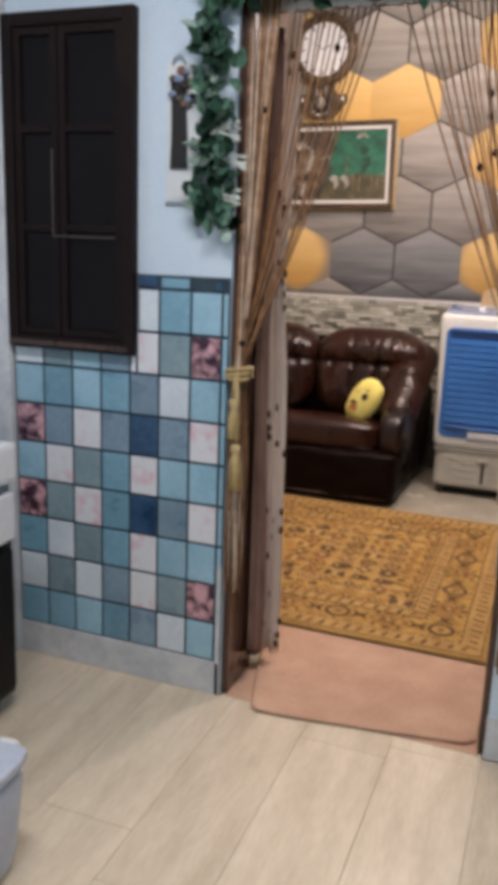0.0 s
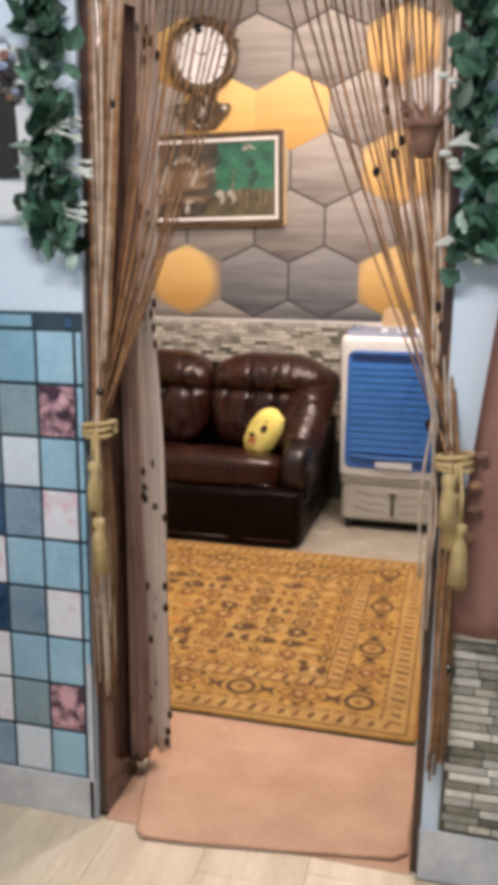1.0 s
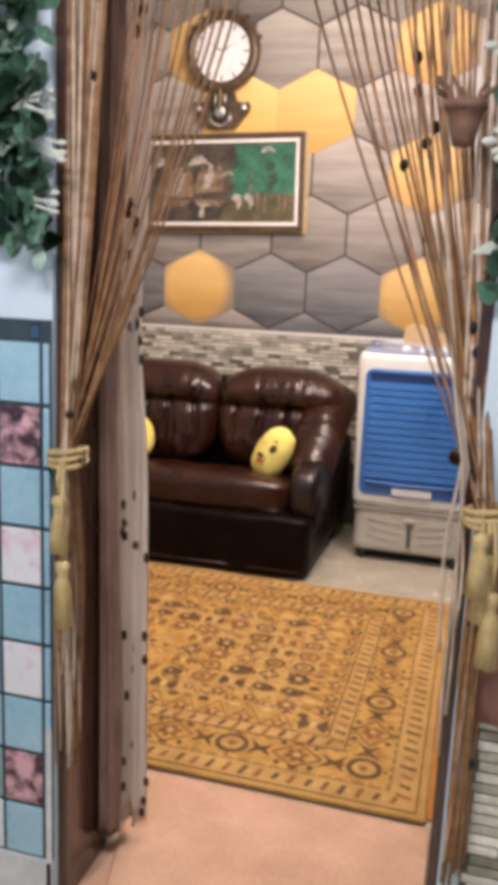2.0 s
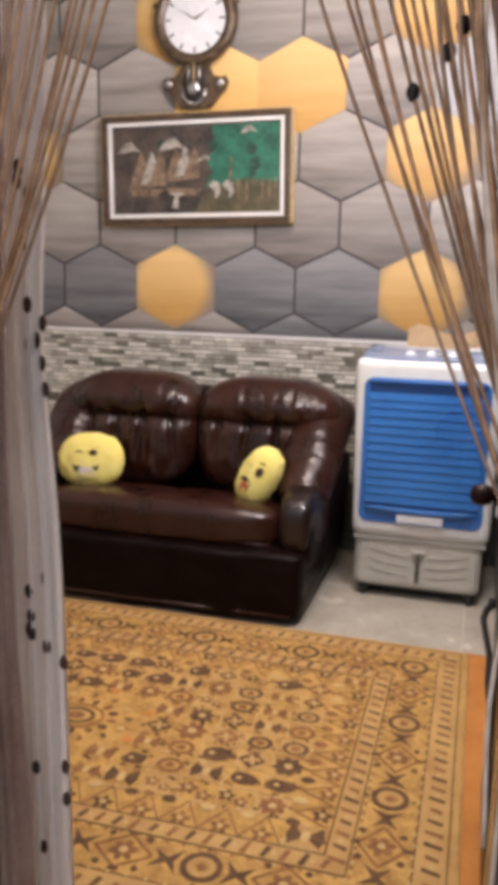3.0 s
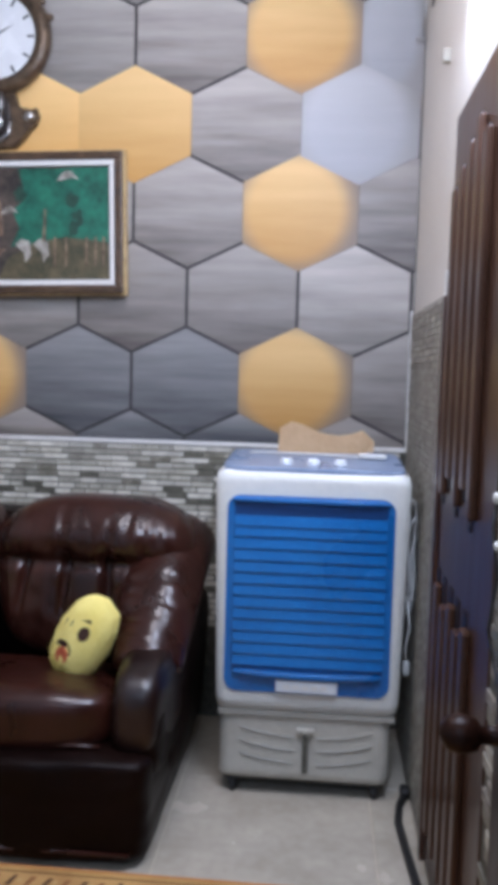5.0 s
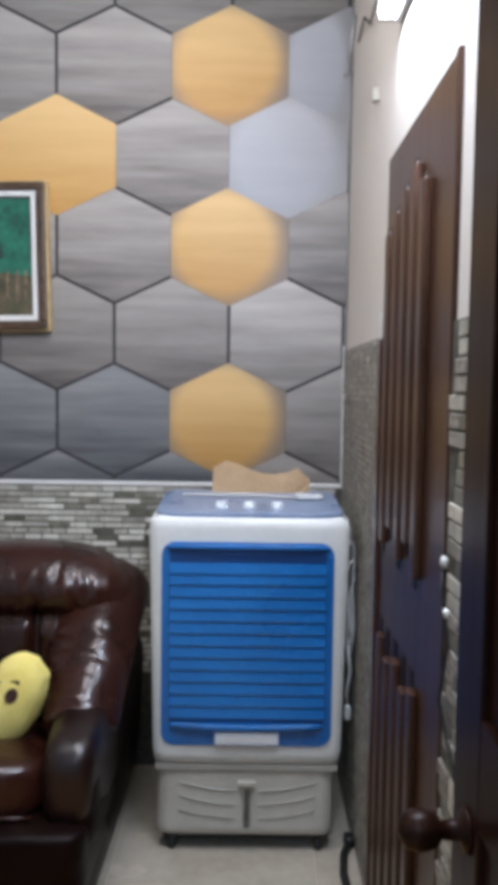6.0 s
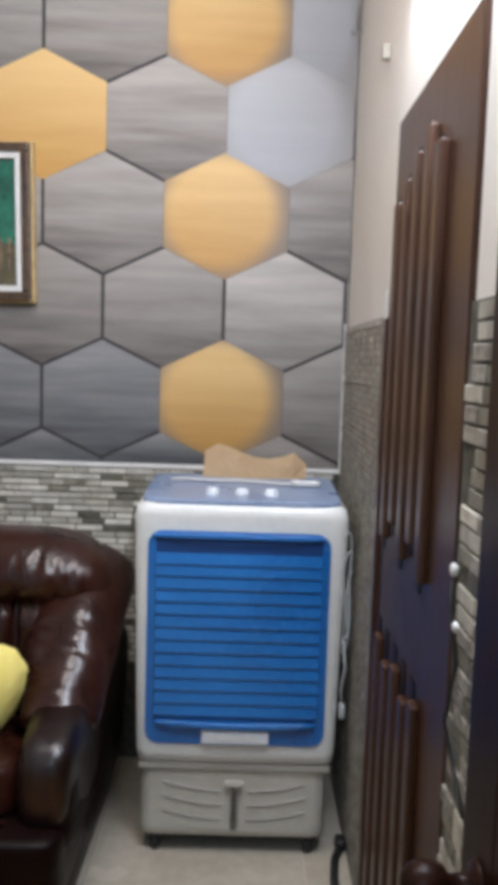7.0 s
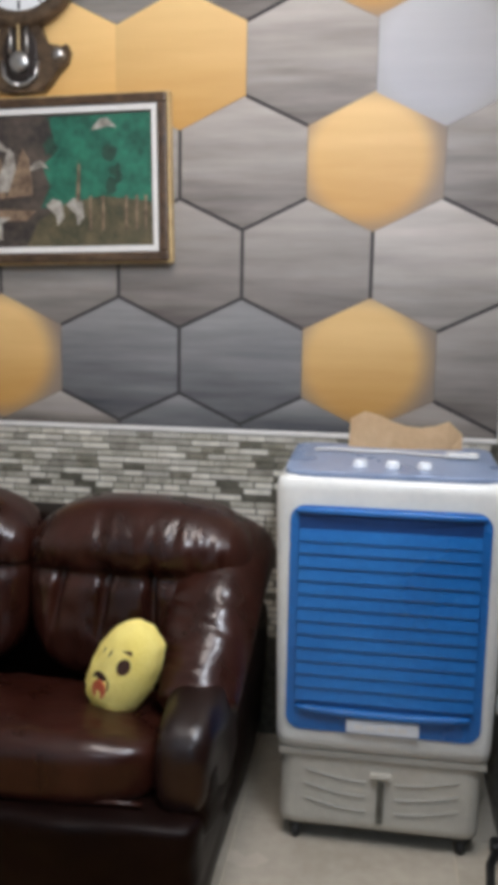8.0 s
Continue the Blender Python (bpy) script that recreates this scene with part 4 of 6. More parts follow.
def smiley(at, turn, rx, ry, rz, label, grin):
    """A round plush cushion with a stitched face; its face looks along -y before it is turned."""
    t = new("cushion")
    t.matrix_basis = Matrix.Translation(at) @ turn
    WORLD[t.name] = Matrix()
    tagged(t, label, "cushion", "yellow face cushions")

    def flat(pts, y, material, name):
        b = bmesh.new()
        out = []
        for x, z in pts:
            s = max(0.0, 1 - (x / rx) ** 2 - (z / rz) ** 2)
            out.append((x, -ry * math.sqrt(s) - y, z))
        slab(b, out, (0, 0.006, 0))
        return part(name, b, M[material], t)

    part("cover", soft_box(bmesh.new(), (0, 0, 0), (rx, ry, rz), 2.3, 30, lambda q: Vector((0.004, 0.004, 0.004)) * noise.noise(q * 3) + q * 0.0016 * noise.noise(q * 9)), M["yellow_plush"], t, smooth=True)
    def oval(cx, cz, a, b2, n=12):
        return [(cx + a * math.cos(2 * math.pi * i / n), cz + b2 * math.sin(2 * math.pi * i / n)) for i in range(n)]
    if grin:
        flat(oval(0.030, 0.034, 0.017, 0.013), 0.004, "face_dark", "eye")
        flat([(-0.055, 0.026), (-0.040, 0.040), (-0.022, 0.036), (-0.018, 0.026), (-0.024, 0.030), (-0.040, 0.032)], 0.004, "face_dark", "wink")
        flat([(-0.066, -0.022), (-0.050, -0.030), (0.0, -0.028), (0.050, -0.026), (0.062, -0.018), (0.052, -0.048), (0.035, -0.040), (0.0, -0.044), (-0.035, -0.044), (-0.048, -0.056)], 0.004, "face_dark", "mouth")
        flat([(-0.030, -0.034), (0.034, -0.033), (0.034, -0.064), (0.0, -0.070), (-0.028, -0.066)], 0.006, "face_white", "teeth")
    else:
        flat(oval(-0.040, 0.040, 0.014, 0.023), 0.004, "face_dark", "eye")
        flat(oval(0.022, 0.034, 0.017, 0.021), 0.004, "face_dark", "eye")
        flat([(-0.004, 0.064), (0.022, 0.080), (0.052, 0.060), (0.022, 0.068)], 0.004, "face_dark", "brow")
        flat(oval(-0.016, -0.040, 0.031, 0.026), 0.004, "face_dark", "mouth")
        flat(oval(-0.010, -0.058, 0.023, 0.026), 0.006, "face_red", "tongue")
    return t


smiley((-1.038, 4.285, 0.529), pose(0, 0, 0, -12, 0, 4), 0.150, 0.066, 0.120, "round yellow plush cushion with a winking grin", True)
smiley((-0.272, 4.300, 0.517), pose(0, 0, 0, -12, 25, -22), 0.087, 0.066, 0.136, "yellow plush cushion with an open mouth leaning on the sofa", False)

# ---- rug, underlay, doormat ----


def rug():
    t = thing("rug", (-0.52, 3.22, 0.0), "golden tan patterned rug with brown and cream motifs", "rug")
    x0, x1, y0, y1 = -1.66, 0.622, 2.43, 3.945
    part("rug_base", boxed(x0, x1, y0, y1, 0.0085, 0.018, 0.003), M["rug"], t)
    z = 0.0178
    ink = {k: bmesh.new() for k in ("rug_dark", "rug_red", "rug_pale", "rug_edge", "underlay")}
    r = random.Random(8)

    def flat(pts, k, lift=0.0):
        slab(ink[k], [(x, y, z + lift) for x, y in pts], (0, 0, 0.0012))

    def ring(cx, cy, a, b, k, wide=0.3, n=14, lift=0.0):
        for i in range(n):
            q = [2 * math.pi * i / n, 2 * math.pi * (i + 1) / n]
            flat([(cx + a * s * math.cos(w), cy + b * s * math.sin(w)) for s, w in ((1, q[0]), (1, q[1]), (1 - wide, q[1]), (1 - wide, q[0]))], k, lift)

    def blot(cx, cy, a, b, k, n=10, lift=0.0, rough=0.12, tilt=0.0):
        """An oval of slightly uneven outline, as woven motifs have."""
        pts = []
        for i in range(n):
            w = 2 * math.pi * i / n
            q = 1 + r.uniform(-rough, rough)
            u, v = a * q * math.cos(w), b * q * math.sin(w)
            pts.append((cx + u * math.cos(tilt) - v * math.sin(tilt), cy + u * math.sin(tilt) + v * math.cos(tilt)))
        flat(pts, k, lift)

    def rect(a, b, c, d, k, lift=0.0):
        flat([(a, c), (b, c), (b, d), (a, d)], k, lift)

    def stroke(p, q, wide, k, lift):
        p, q = Vector(p), Vector(q)
        d = (q - p).normalized()
        nrm = Vector((-d.y, d.x)) * wide / 2
        flat([tuple(p - nrm), tuple(q - nrm), tuple(q + nrm), tuple(p + nrm)], k, lift)

    def band(inset, wide, k, lift=0.0):
        a, b, c, d = x0 + inset, x1 - inset, y0 + inset, y1 - inset
        rect(a, b, c, c + wide, k, lift), rect(a, b, d - wide, d, k, lift)
        rect(a, a + wide, c + wide, d - wide, k, lift), rect(b - wide, b, c + wide, d - wide, k, lift)

    band(0.003, 0.014, "rug_edge")
    for inset, wide in ((0.022, 0.0035), (0.098, 0.0045), (0.243, 0.0045), (0.300, 0.005)):
        band(inset, wide, "rug_dark", 0.0002)
    band(0.0265, 0.071, "rug_edge", 0.0001)
    band(0.2485, 0.051, "rug_edge", 0.0001)

    def rosette(cx, cy, s, k, petals=6, lift=0.0006):
        for a in range(petals):
            an = 2 * math.pi * a / petals + 0.3
            blot(cx + s * 0.62 * math.cos(an), cy + s * 0.62 * math.sin(an), s * 0.46, s * 0.30, k, 7, lift + 0.0001 * a, 0.15, an)
        blot(cx, cy, s * 0.34, s * 0.34, "rug_pale", 7, lift + 0.0009)

    def side(px, py, ux, uy, length, draw, count):
        for i in range(count):
            s = length * (i + 0.5) / count
            draw(px + ux * s, py + uy * s, i, ux, uy)

    def tick(cx, cy, i, ux, uy):
        q = lambda s, w: (cx + ux * s - uy * w, cy + uy * s + ux * w)
        k = "rug_dark" if i % 2 else "rug_red"
        a, b = r.uniform(0.013, 0.022), r.uniform(-0.004, 0.004)
        flat([q(-0.013 + b, -a), q(0.001, -a - 0.002), q(0.012 + b, a), q(-0.001, a + 0.002)], k, 0.0004)
        if i % 2:
            blot(*q(0.020, 0.0), 0.006, 0.009, "rug_pale", 6, 0.0006)

    def dot(cx, cy, i, ux, uy):
        blot(cx, cy, 0.005, 0.005, "rug_pale" if i % 2 else "rug_red", 5, 0.0004)

    def border(cx, cy, i, ux, uy):
        """A ring, and half a period on a lozenge flower between two dark wedges."""
        q = lambda s, w: (cx + ux * s - uy * w, cy + uy * s + ux * w)
        if i % 2 == 0:
            ring(cx, cy, 0.050, 0.050, "rug_dark", 0.30, 16, 0.0006)
            ring(cx, cy, 0.033, 0.033, "rug_edge", 0.35, 12, 0.0006)
            blot(cx, cy, 0.012, 0.012, "rug_red", 8, 0.0008)
            for sg in (-1, 1):
                blot(*q(0.0, sg * 0.060), 0.006, 0.006, "rug_dark", 6, 0.0006)
        else:
            for sg in (-1, 1):
                flat([q(sg * 0.140, -0.040), q(sg * 0.108, -0.008), q(sg * 0.072, -0.030), q(sg * 0.090, 0.0), q(sg * 0.072, 0.030), q(sg * 0.108, 0.008), q(sg * 0.140, 0.040), q(sg * 0.126, 0.0)], "rug_dark", 0.0006)
                for w in (-1, 1):
                    stroke(q(sg * 0.072, 0.0), q(0.0, w * 0.058), 0.007, "rug_red", 0.0007)
                    blot(*q(sg * 0.048, w * 0.050), 0.010, 0.010, "rug_dark", 6, 0.0008)
            rosette(cx, cy, 0.034, "rug_red", 6, 0.0009)
            for w in (-1, 1):
                blot(*q(0.0, w * 0.062), 0.014, 0.006, "rug_dark", 7, 0.0010)

    w, h = x1 - x0, y1 - y0
    for inset in (0.060, 0.273):
        nx, ny = int((w - 2 * inset) / 0.046), int((h - 2 * inset) / 0.046)
        side(x0 + inset, y0 + inset, 1, 0, w - 2 * inset, tick, nx)
        side(x0 + inset, y1 - inset, 1, 0, w - 2 * inset, tick, nx)
        side(x1 - inset, y0 + inset, 0, 1, h - 2 * inset, tick, ny)
        side(x0 + inset, y0 + inset, 0, 1, h - 2 * inset, tick, ny)
    for inset in (0.103, 0.236):
        side(x0 + inset, y0 + inset, 1, 0, w - 2 * inset, dot, 90)
        side(x0 + inset, y1 - inset, 1, 0, w - 2 * inset, dot, 90)
        side(x1 - inset, y0 + inset, 0, 1, h - 2 * inset, dot, 60)
    ri = 0.178
    for k in range(1, 10):
        cx = x1 - ri - (w - 2 * ri) * k / 10
        border(cx, y0 + ri, k, 1, 0), border(cx, y1 - ri, k, 1, 0)
    for k in range(0, 7):
        cy = y0 + ri + (h - 2 * ri) * k / 6
        border(x1 - ri, cy, k, 0, 1), border(x0 + ri, cy, k, 0, 1)

    # field: a grid of small panels, triangles along its edges, a medallion in the middle
    fx0, fx1, fy0, fy1 = x0 + 0.306, x1 - 0.306, y0 + 0.306, y1 - 0.306
    mx, my = (x0 + x1) / 2, 3.12
    nx, ny = 16, 10
    cw, ch = (fx1 - fx0) / nx, (fy1 - fy0) / ny
    for i in range(nx):
        for j in range(ny):
            cx, cy = fx0 + cw * (i + 0.5), fy0 + ch * (j + 0.5)
            away = ((cx - mx) / 0.34) ** 2 + ((cy - my) / 0.27) ** 2
            if away < 0.55:
                continue
            edge = i in (0, nx - 1) or j in (0, ny - 1)
            if edge and (i, j) not in ((0, 0), (0, ny - 1), (nx - 1, 0), (nx - 1, ny - 1)):
                ix, iy = (1, 0) if i == 0 else (-1, 0) if i == nx - 1 else (0, 1) if j == 0 else (0, -1)
                hw = ch if ix else cw
                q = lambda a, b: (cx + ix * a - iy * b, cy + iy * a + ix * b)
                apex, left, right = q(0.046, 0), q(-0.046, -hw / 2), q(-0.046, hw / 2)
                stroke(left, apex, 0.0045, "rug_red", 0.0003)
                stroke(apex, right, 0.0045, "rug_red", 0.0004)
                rosette(*q(-0.024, 0), 0.026, r.choice(("rug_dark", "rug_red")), 5)
                blot(*q(0.040, hw / 2), 0.020, 0.014, r.choice(("rug_red", "rug_dark", "rug_pale")), 8, 0.0006)
                continue
            rough = away < 1.3
            if not rough:
                k = "rug_pale" if (i + j) % 2 else "rug_edge"
                if (i * 7 + j * 3) % 5 < 2:
                    rect(cx - 0.44 * cw, cx + 0.44 * cw, cy - 0.44 * ch, cy + 0.44 * ch, "rug_edge", 0.0001)
                lean = 0.18 * cw
                rect(cx - cw / 2, cx + cw / 2, cy - ch / 2, cy - ch / 2 + 0.004, k, 0.0002)
                stroke((cx - cw / 2 + lean * (j % 2), cy - ch / 2), (cx - cw / 2 + lean * ((j + 1) % 2), cy + ch / 2), 0.004, k, 0.0003)
            form = r.randrange(6)
            k = r.choice(("rug_dark", "rug_dark", "rug_red", "rug_red", "rug_dark", "rug_red"))
            s = r.uniform(0.033, 0.046)
            if form == 0:
                rosette(cx, cy, s, k, 8)
            elif form == 1:
                blot(cx, cy, s * 1.05, s * 0.72, "rug_dark", 9, 0.0006, 0.22)
                blot(cx - s * 0.3, cy, s * 0.22, s * 0.2, "rug_pale", 6, 0.0009)
            elif form == 2:
                ring(cx, cy, s, s * 0.85, k, 0.35, 10, 0.0006)
                blot(cx, cy, s * 0.35, s * 0.3, "rug_red", 7, 0.0007)
            elif form == 3:
                flat([(cx - s, cy), (cx, cy - s), (cx + s, cy), (cx, cy + s)], k, 0.0006)
                rosette(cx, cy, s * 0.6, "rug_edge", 4, 0.0009)
            elif form == 4:
                for sg in (-1, 1):
                    flat([(cx, cy), (cx + sg * s * 0.9, cy + s * 0.9), (cx + sg * s * 1.1, cy), (cx + sg * s * 0.9, cy - s * 0.8)], k, 0.0006)
                blot(cx, cy, s * 0.3, s * 0.5, "rug_pale", 7, 0.0009)
            else:
                rosette(cx - s * 0.5, cy + s * 0.2, s * 0.6, k, 5)
                rosette(cx + s * 0.6, cy - s * 0.3, s * 0.5, "rug_red", 5, 0.0008)
            for q in range(5):
                an = r.random() * 6.28
                blot(cx + 0.46 * cw * math.cos(an), cy + 0.46 * ch * math.sin(an), r.uniform(0.005, 0.011), r.uniform(0.004, 0.008), r.choice(("rug_dark", "rug_red", "rug_pale")), 6, 0.0005)
    # medallion with a ring of scrolls and a plain warm ground about it
    for a, b, k, wd in ((0.088, 0.066, "rug_red", 0.10), (0.060, 0.044, "rug_dark", 0.22), (0.040, 0.029, "rug_edge", 0.3)):
        ring(mx, my, a, b, k, wd, 22, 0.0006)
    blot(mx, my, 0.026, 0.018, "rug_red", 10, 0.0007)
    for k in range(14):
        a = 2 * math.pi * k / 14
        blot(mx + 0.115 * math.cos(a), my + 0.086 * math.sin(a), 0.016, 0.011, "rug_dark" if k % 2 else "rug_red", 8, 0.0008, 0.2, a)
        blot(mx + 0.165 * math.cos(a + 0.2), my + 0.125 * math.sin(a + 0.2), 0.013, 0.008, ("rug_dark", "rug_pale", "rug_red")[k % 3], 7, 0.0006, 0.2, a)
        if k % 2:
            blot(mx + 0.225 * math.cos(a), my + 0.175 * math.sin(a), 0.022, 0.014, "underlay", 8, 0.0004, 0.3, a)
    names = {"rug_dark": "dark_pattern", "rug_red": "rust_pattern", "rug_pale": "cream_pattern", "rug_edge": "edge_band", "underlay": "orange_pattern"}
    for k, b in ink.items():
        part(names[k], b, M[k], t, kind="stuff")
    part("fringe", boxed(x1 - 0.012, x1 + 0.004, y0 + 0.01, y1 - 0.01, 0.009, 0.014, 0.002), M["rug_edge"], t)


rug()
tagged(part("carpet", boxed(-1.80, 0.712, 2.46, 3.968, 0.0006, 0.0082, 0.003), M["underlay"]), "plain orange carpet under the patterned rug", "carpet")


def doormat():
    b = bmesh.new()
    edge = [(0.012, 1.858), (0.12, 1.868), (0.33, 1.898), (0.52, 1.928), (0.605, 1.940), (0.632, 1.965), (0.636, 2.20), (0.636, 2.414), (0.30, 2.414), (0.0, 2.414), (-0.15, 2.414), (-0.095, 2.20), (-0.040, 1.99), (-0.006, 1.875)]
    slab(b, [(x, y, 0.0022) for x, y in edge], (0, 0, 0.0075))
    bmesh.ops.bevel(b, geom=[e for e in b.edges if all(abs(v.co.z - 0.0097) < 1e-4 for v in e.verts)], offset=0.003, segments=2, affect="EDGES")
    t = thing("doormat", (0.25, 2.15, 0.002), "worn pinkish tan doormat lying across the doorway", "doormat")
    part("mat_top", b, M["mat"], t)
    part("edge_binding", tube(bmesh.new(), [(x, y, 0.0065) for x, y in edge + edge[:1]], 0.0042, 6), M["mat_edge"], t, "darker stitched edge", smooth=True)


doormat()

# ---- pictures on the far wall ----


def painting():
    t = thing("framed_painting", (-0.775, 4.97, 1.66), "framed landscape painting in brown and emerald green", "painting")
    x0, x1, z0, z1 = -1.252, -0.298, 1.655, 2.166
    y0, y1 = 4.945, NORTH - 0.001

    def frame_of(name, a, b, c, d, wd, ya, yb, mat, par, bev):
        for q in ((a, b, d - wd, d), (a, b, c, c + wd), (a, a + wd, c + wd, d - wd), (b - wd, b, c + wd, d - wd)):
            part(name, boxed(q[0], q[1], ya, yb, q[2], q[3], bev), M[mat], par)
    frame_of("frame_side", x0, x1, z0, z1, 0.030, y0, y1, "frame_dark", t, 0.007)
    frame_of("gilt_edge", x0 - 0.009, x1 + 0.009, z0 - 0.006, z1 + 0.006, 0.010, y0 + 0.016, y1 - 0.002, "brass", t, 0.003)
    frame_of("liner", x0 + 0.0305, x1 - 0.0305, z0 + 0.0305, z1 - 0.0305, 0.019, y0 + 0.010, y1 - 0.004, "trim", t, 0.002)
    cx0, cx1, cz0, cz1 = x0 + 0.050, x1 - 0.050, z0 + 0.050, z1 - 0.050
    yc = y0 + 0.022
    canvas = part("canvas", boxed(cx0, cx1, yc, yc + 0.008, cz0, cz1), M["pic_dark"], t)
    w, h = cx1 - cx0, cz1 - cz0

    def patch(name, pts, mat, lift):
        part(name, slab(bmesh.new(), [(cx0 + w * u, yc - lift, cz0 + h * v) for u, v in pts], (0, lift - 0.0002, 0)), M[mat], canvas)
    patch("sky", [(0.56, 0.30), (0.60, 0.46), (0.57, 0.62), (0.63, 0.72), (0.60, 0.98), (0.995, 0.99), (0.995, 0.30)], "pic_green", 0.0008)
    patch("field", [(0.50, 0.005), (0.995, 0.005), (0.995, 0.33), (0.80, 0.38), (0.66, 0.33), (0.55, 0.20)], "pic_field", 0.0014)
    for u, v, s in ((0.10, 0.70, 1.0), (0.36, 0.72, 1.1), (0.555, 0.58, 0.6), (0.815, 0.87, 0.7)):
        patch("snowcap", [(u - 0.075 * s, v), (u - 0.02 * s, v + 0.12 * s), (u + 0.02 * s, v + 0.13 * s), (u + 0.075 * s, v + 0.01), (u + 0.03 * s, v + 0.03), (u - 0.02, v + 0.01)], "pic_white", 0.0020)
    for u, v, s, mat in ((0.16, 0.30, 1.25, "pic_tan"), (0.225, 0.34, 1.1, "pic_white"), (0.275, 0.31, 1.2, "pic_tan"), (0.37, 0.36, 1.15, "pic_tan"), (0.425, 0.42, 1.0, "pic_white"), (0.48, 0.38, 1.1, "pic_tan")):
        patch("sail", [(u - 0.05 * s, v), (u + 0.015, v + 0.34 * s), (u + 0.035 * s, v + 0.30), (u + 0.045 * s, v + 0.02)], mat, 0.0024 + 0.0008 * u)
    for u in (0.20, 0.43):
        patch("hull", [(u - 0.11, 0.30), (u + 0.11, 0.28), (u + 0.07, 0.20), (u - 0.08, 0.21)], "pic_tan", 0.0032)
    patch("post", [(0.36, 0.06), (0.38, 0.20), (0.345, 0.24), (0.44, 0.23), (0.40, 0.19), (0.40, 0.06)], "pic_white", 0.0036)
    for u in (0.60, 0.68):
        patch("tent", [(u - 0.02, 0.32), (u + 0.01, 0.37), (u + 0.045, 0.34), (u + 0.05, 0.22), (u + 0.025, 0.16), (u + 0.02, 0.24)], "pic_white", 0.0022)
    for u, v in ((0.835, 0.70), (0.86, 0.56), (0.84, 0.45), (0.60, 0.75), (0.30, 0.80)):
        rt = random.Random(int(u * 1000))
        patch("tree", [(u + 0.030 * rt.uniform(0.4, 1.3) * math.cos(a), v + 0.075 * rt.uniform(0.4, 1.3) * math.sin(a)) for a in [k * math.pi / 7 for k in range(14)]], "pic_leaf", 0.0018 + 0.0001 * v)
    for u in (0.75, 0.80, 0.89, 0.93, 0.965):
        patch("fence_post", [(u, 0.12), (u + 0.008, 0.12), (u + 0.012, 0.38), (u + 0.002, 0.38)], "pic_tan", 0.0024)
    patch("grass_tuft", [(0.70, 0.34), (0.715, 0.34), (0.72, 0.62), (0.712, 0.64)], "pic_tan", 0.0024)
    settle(t, (-0.030, 0.0, -0.070), -1.2)


painting()


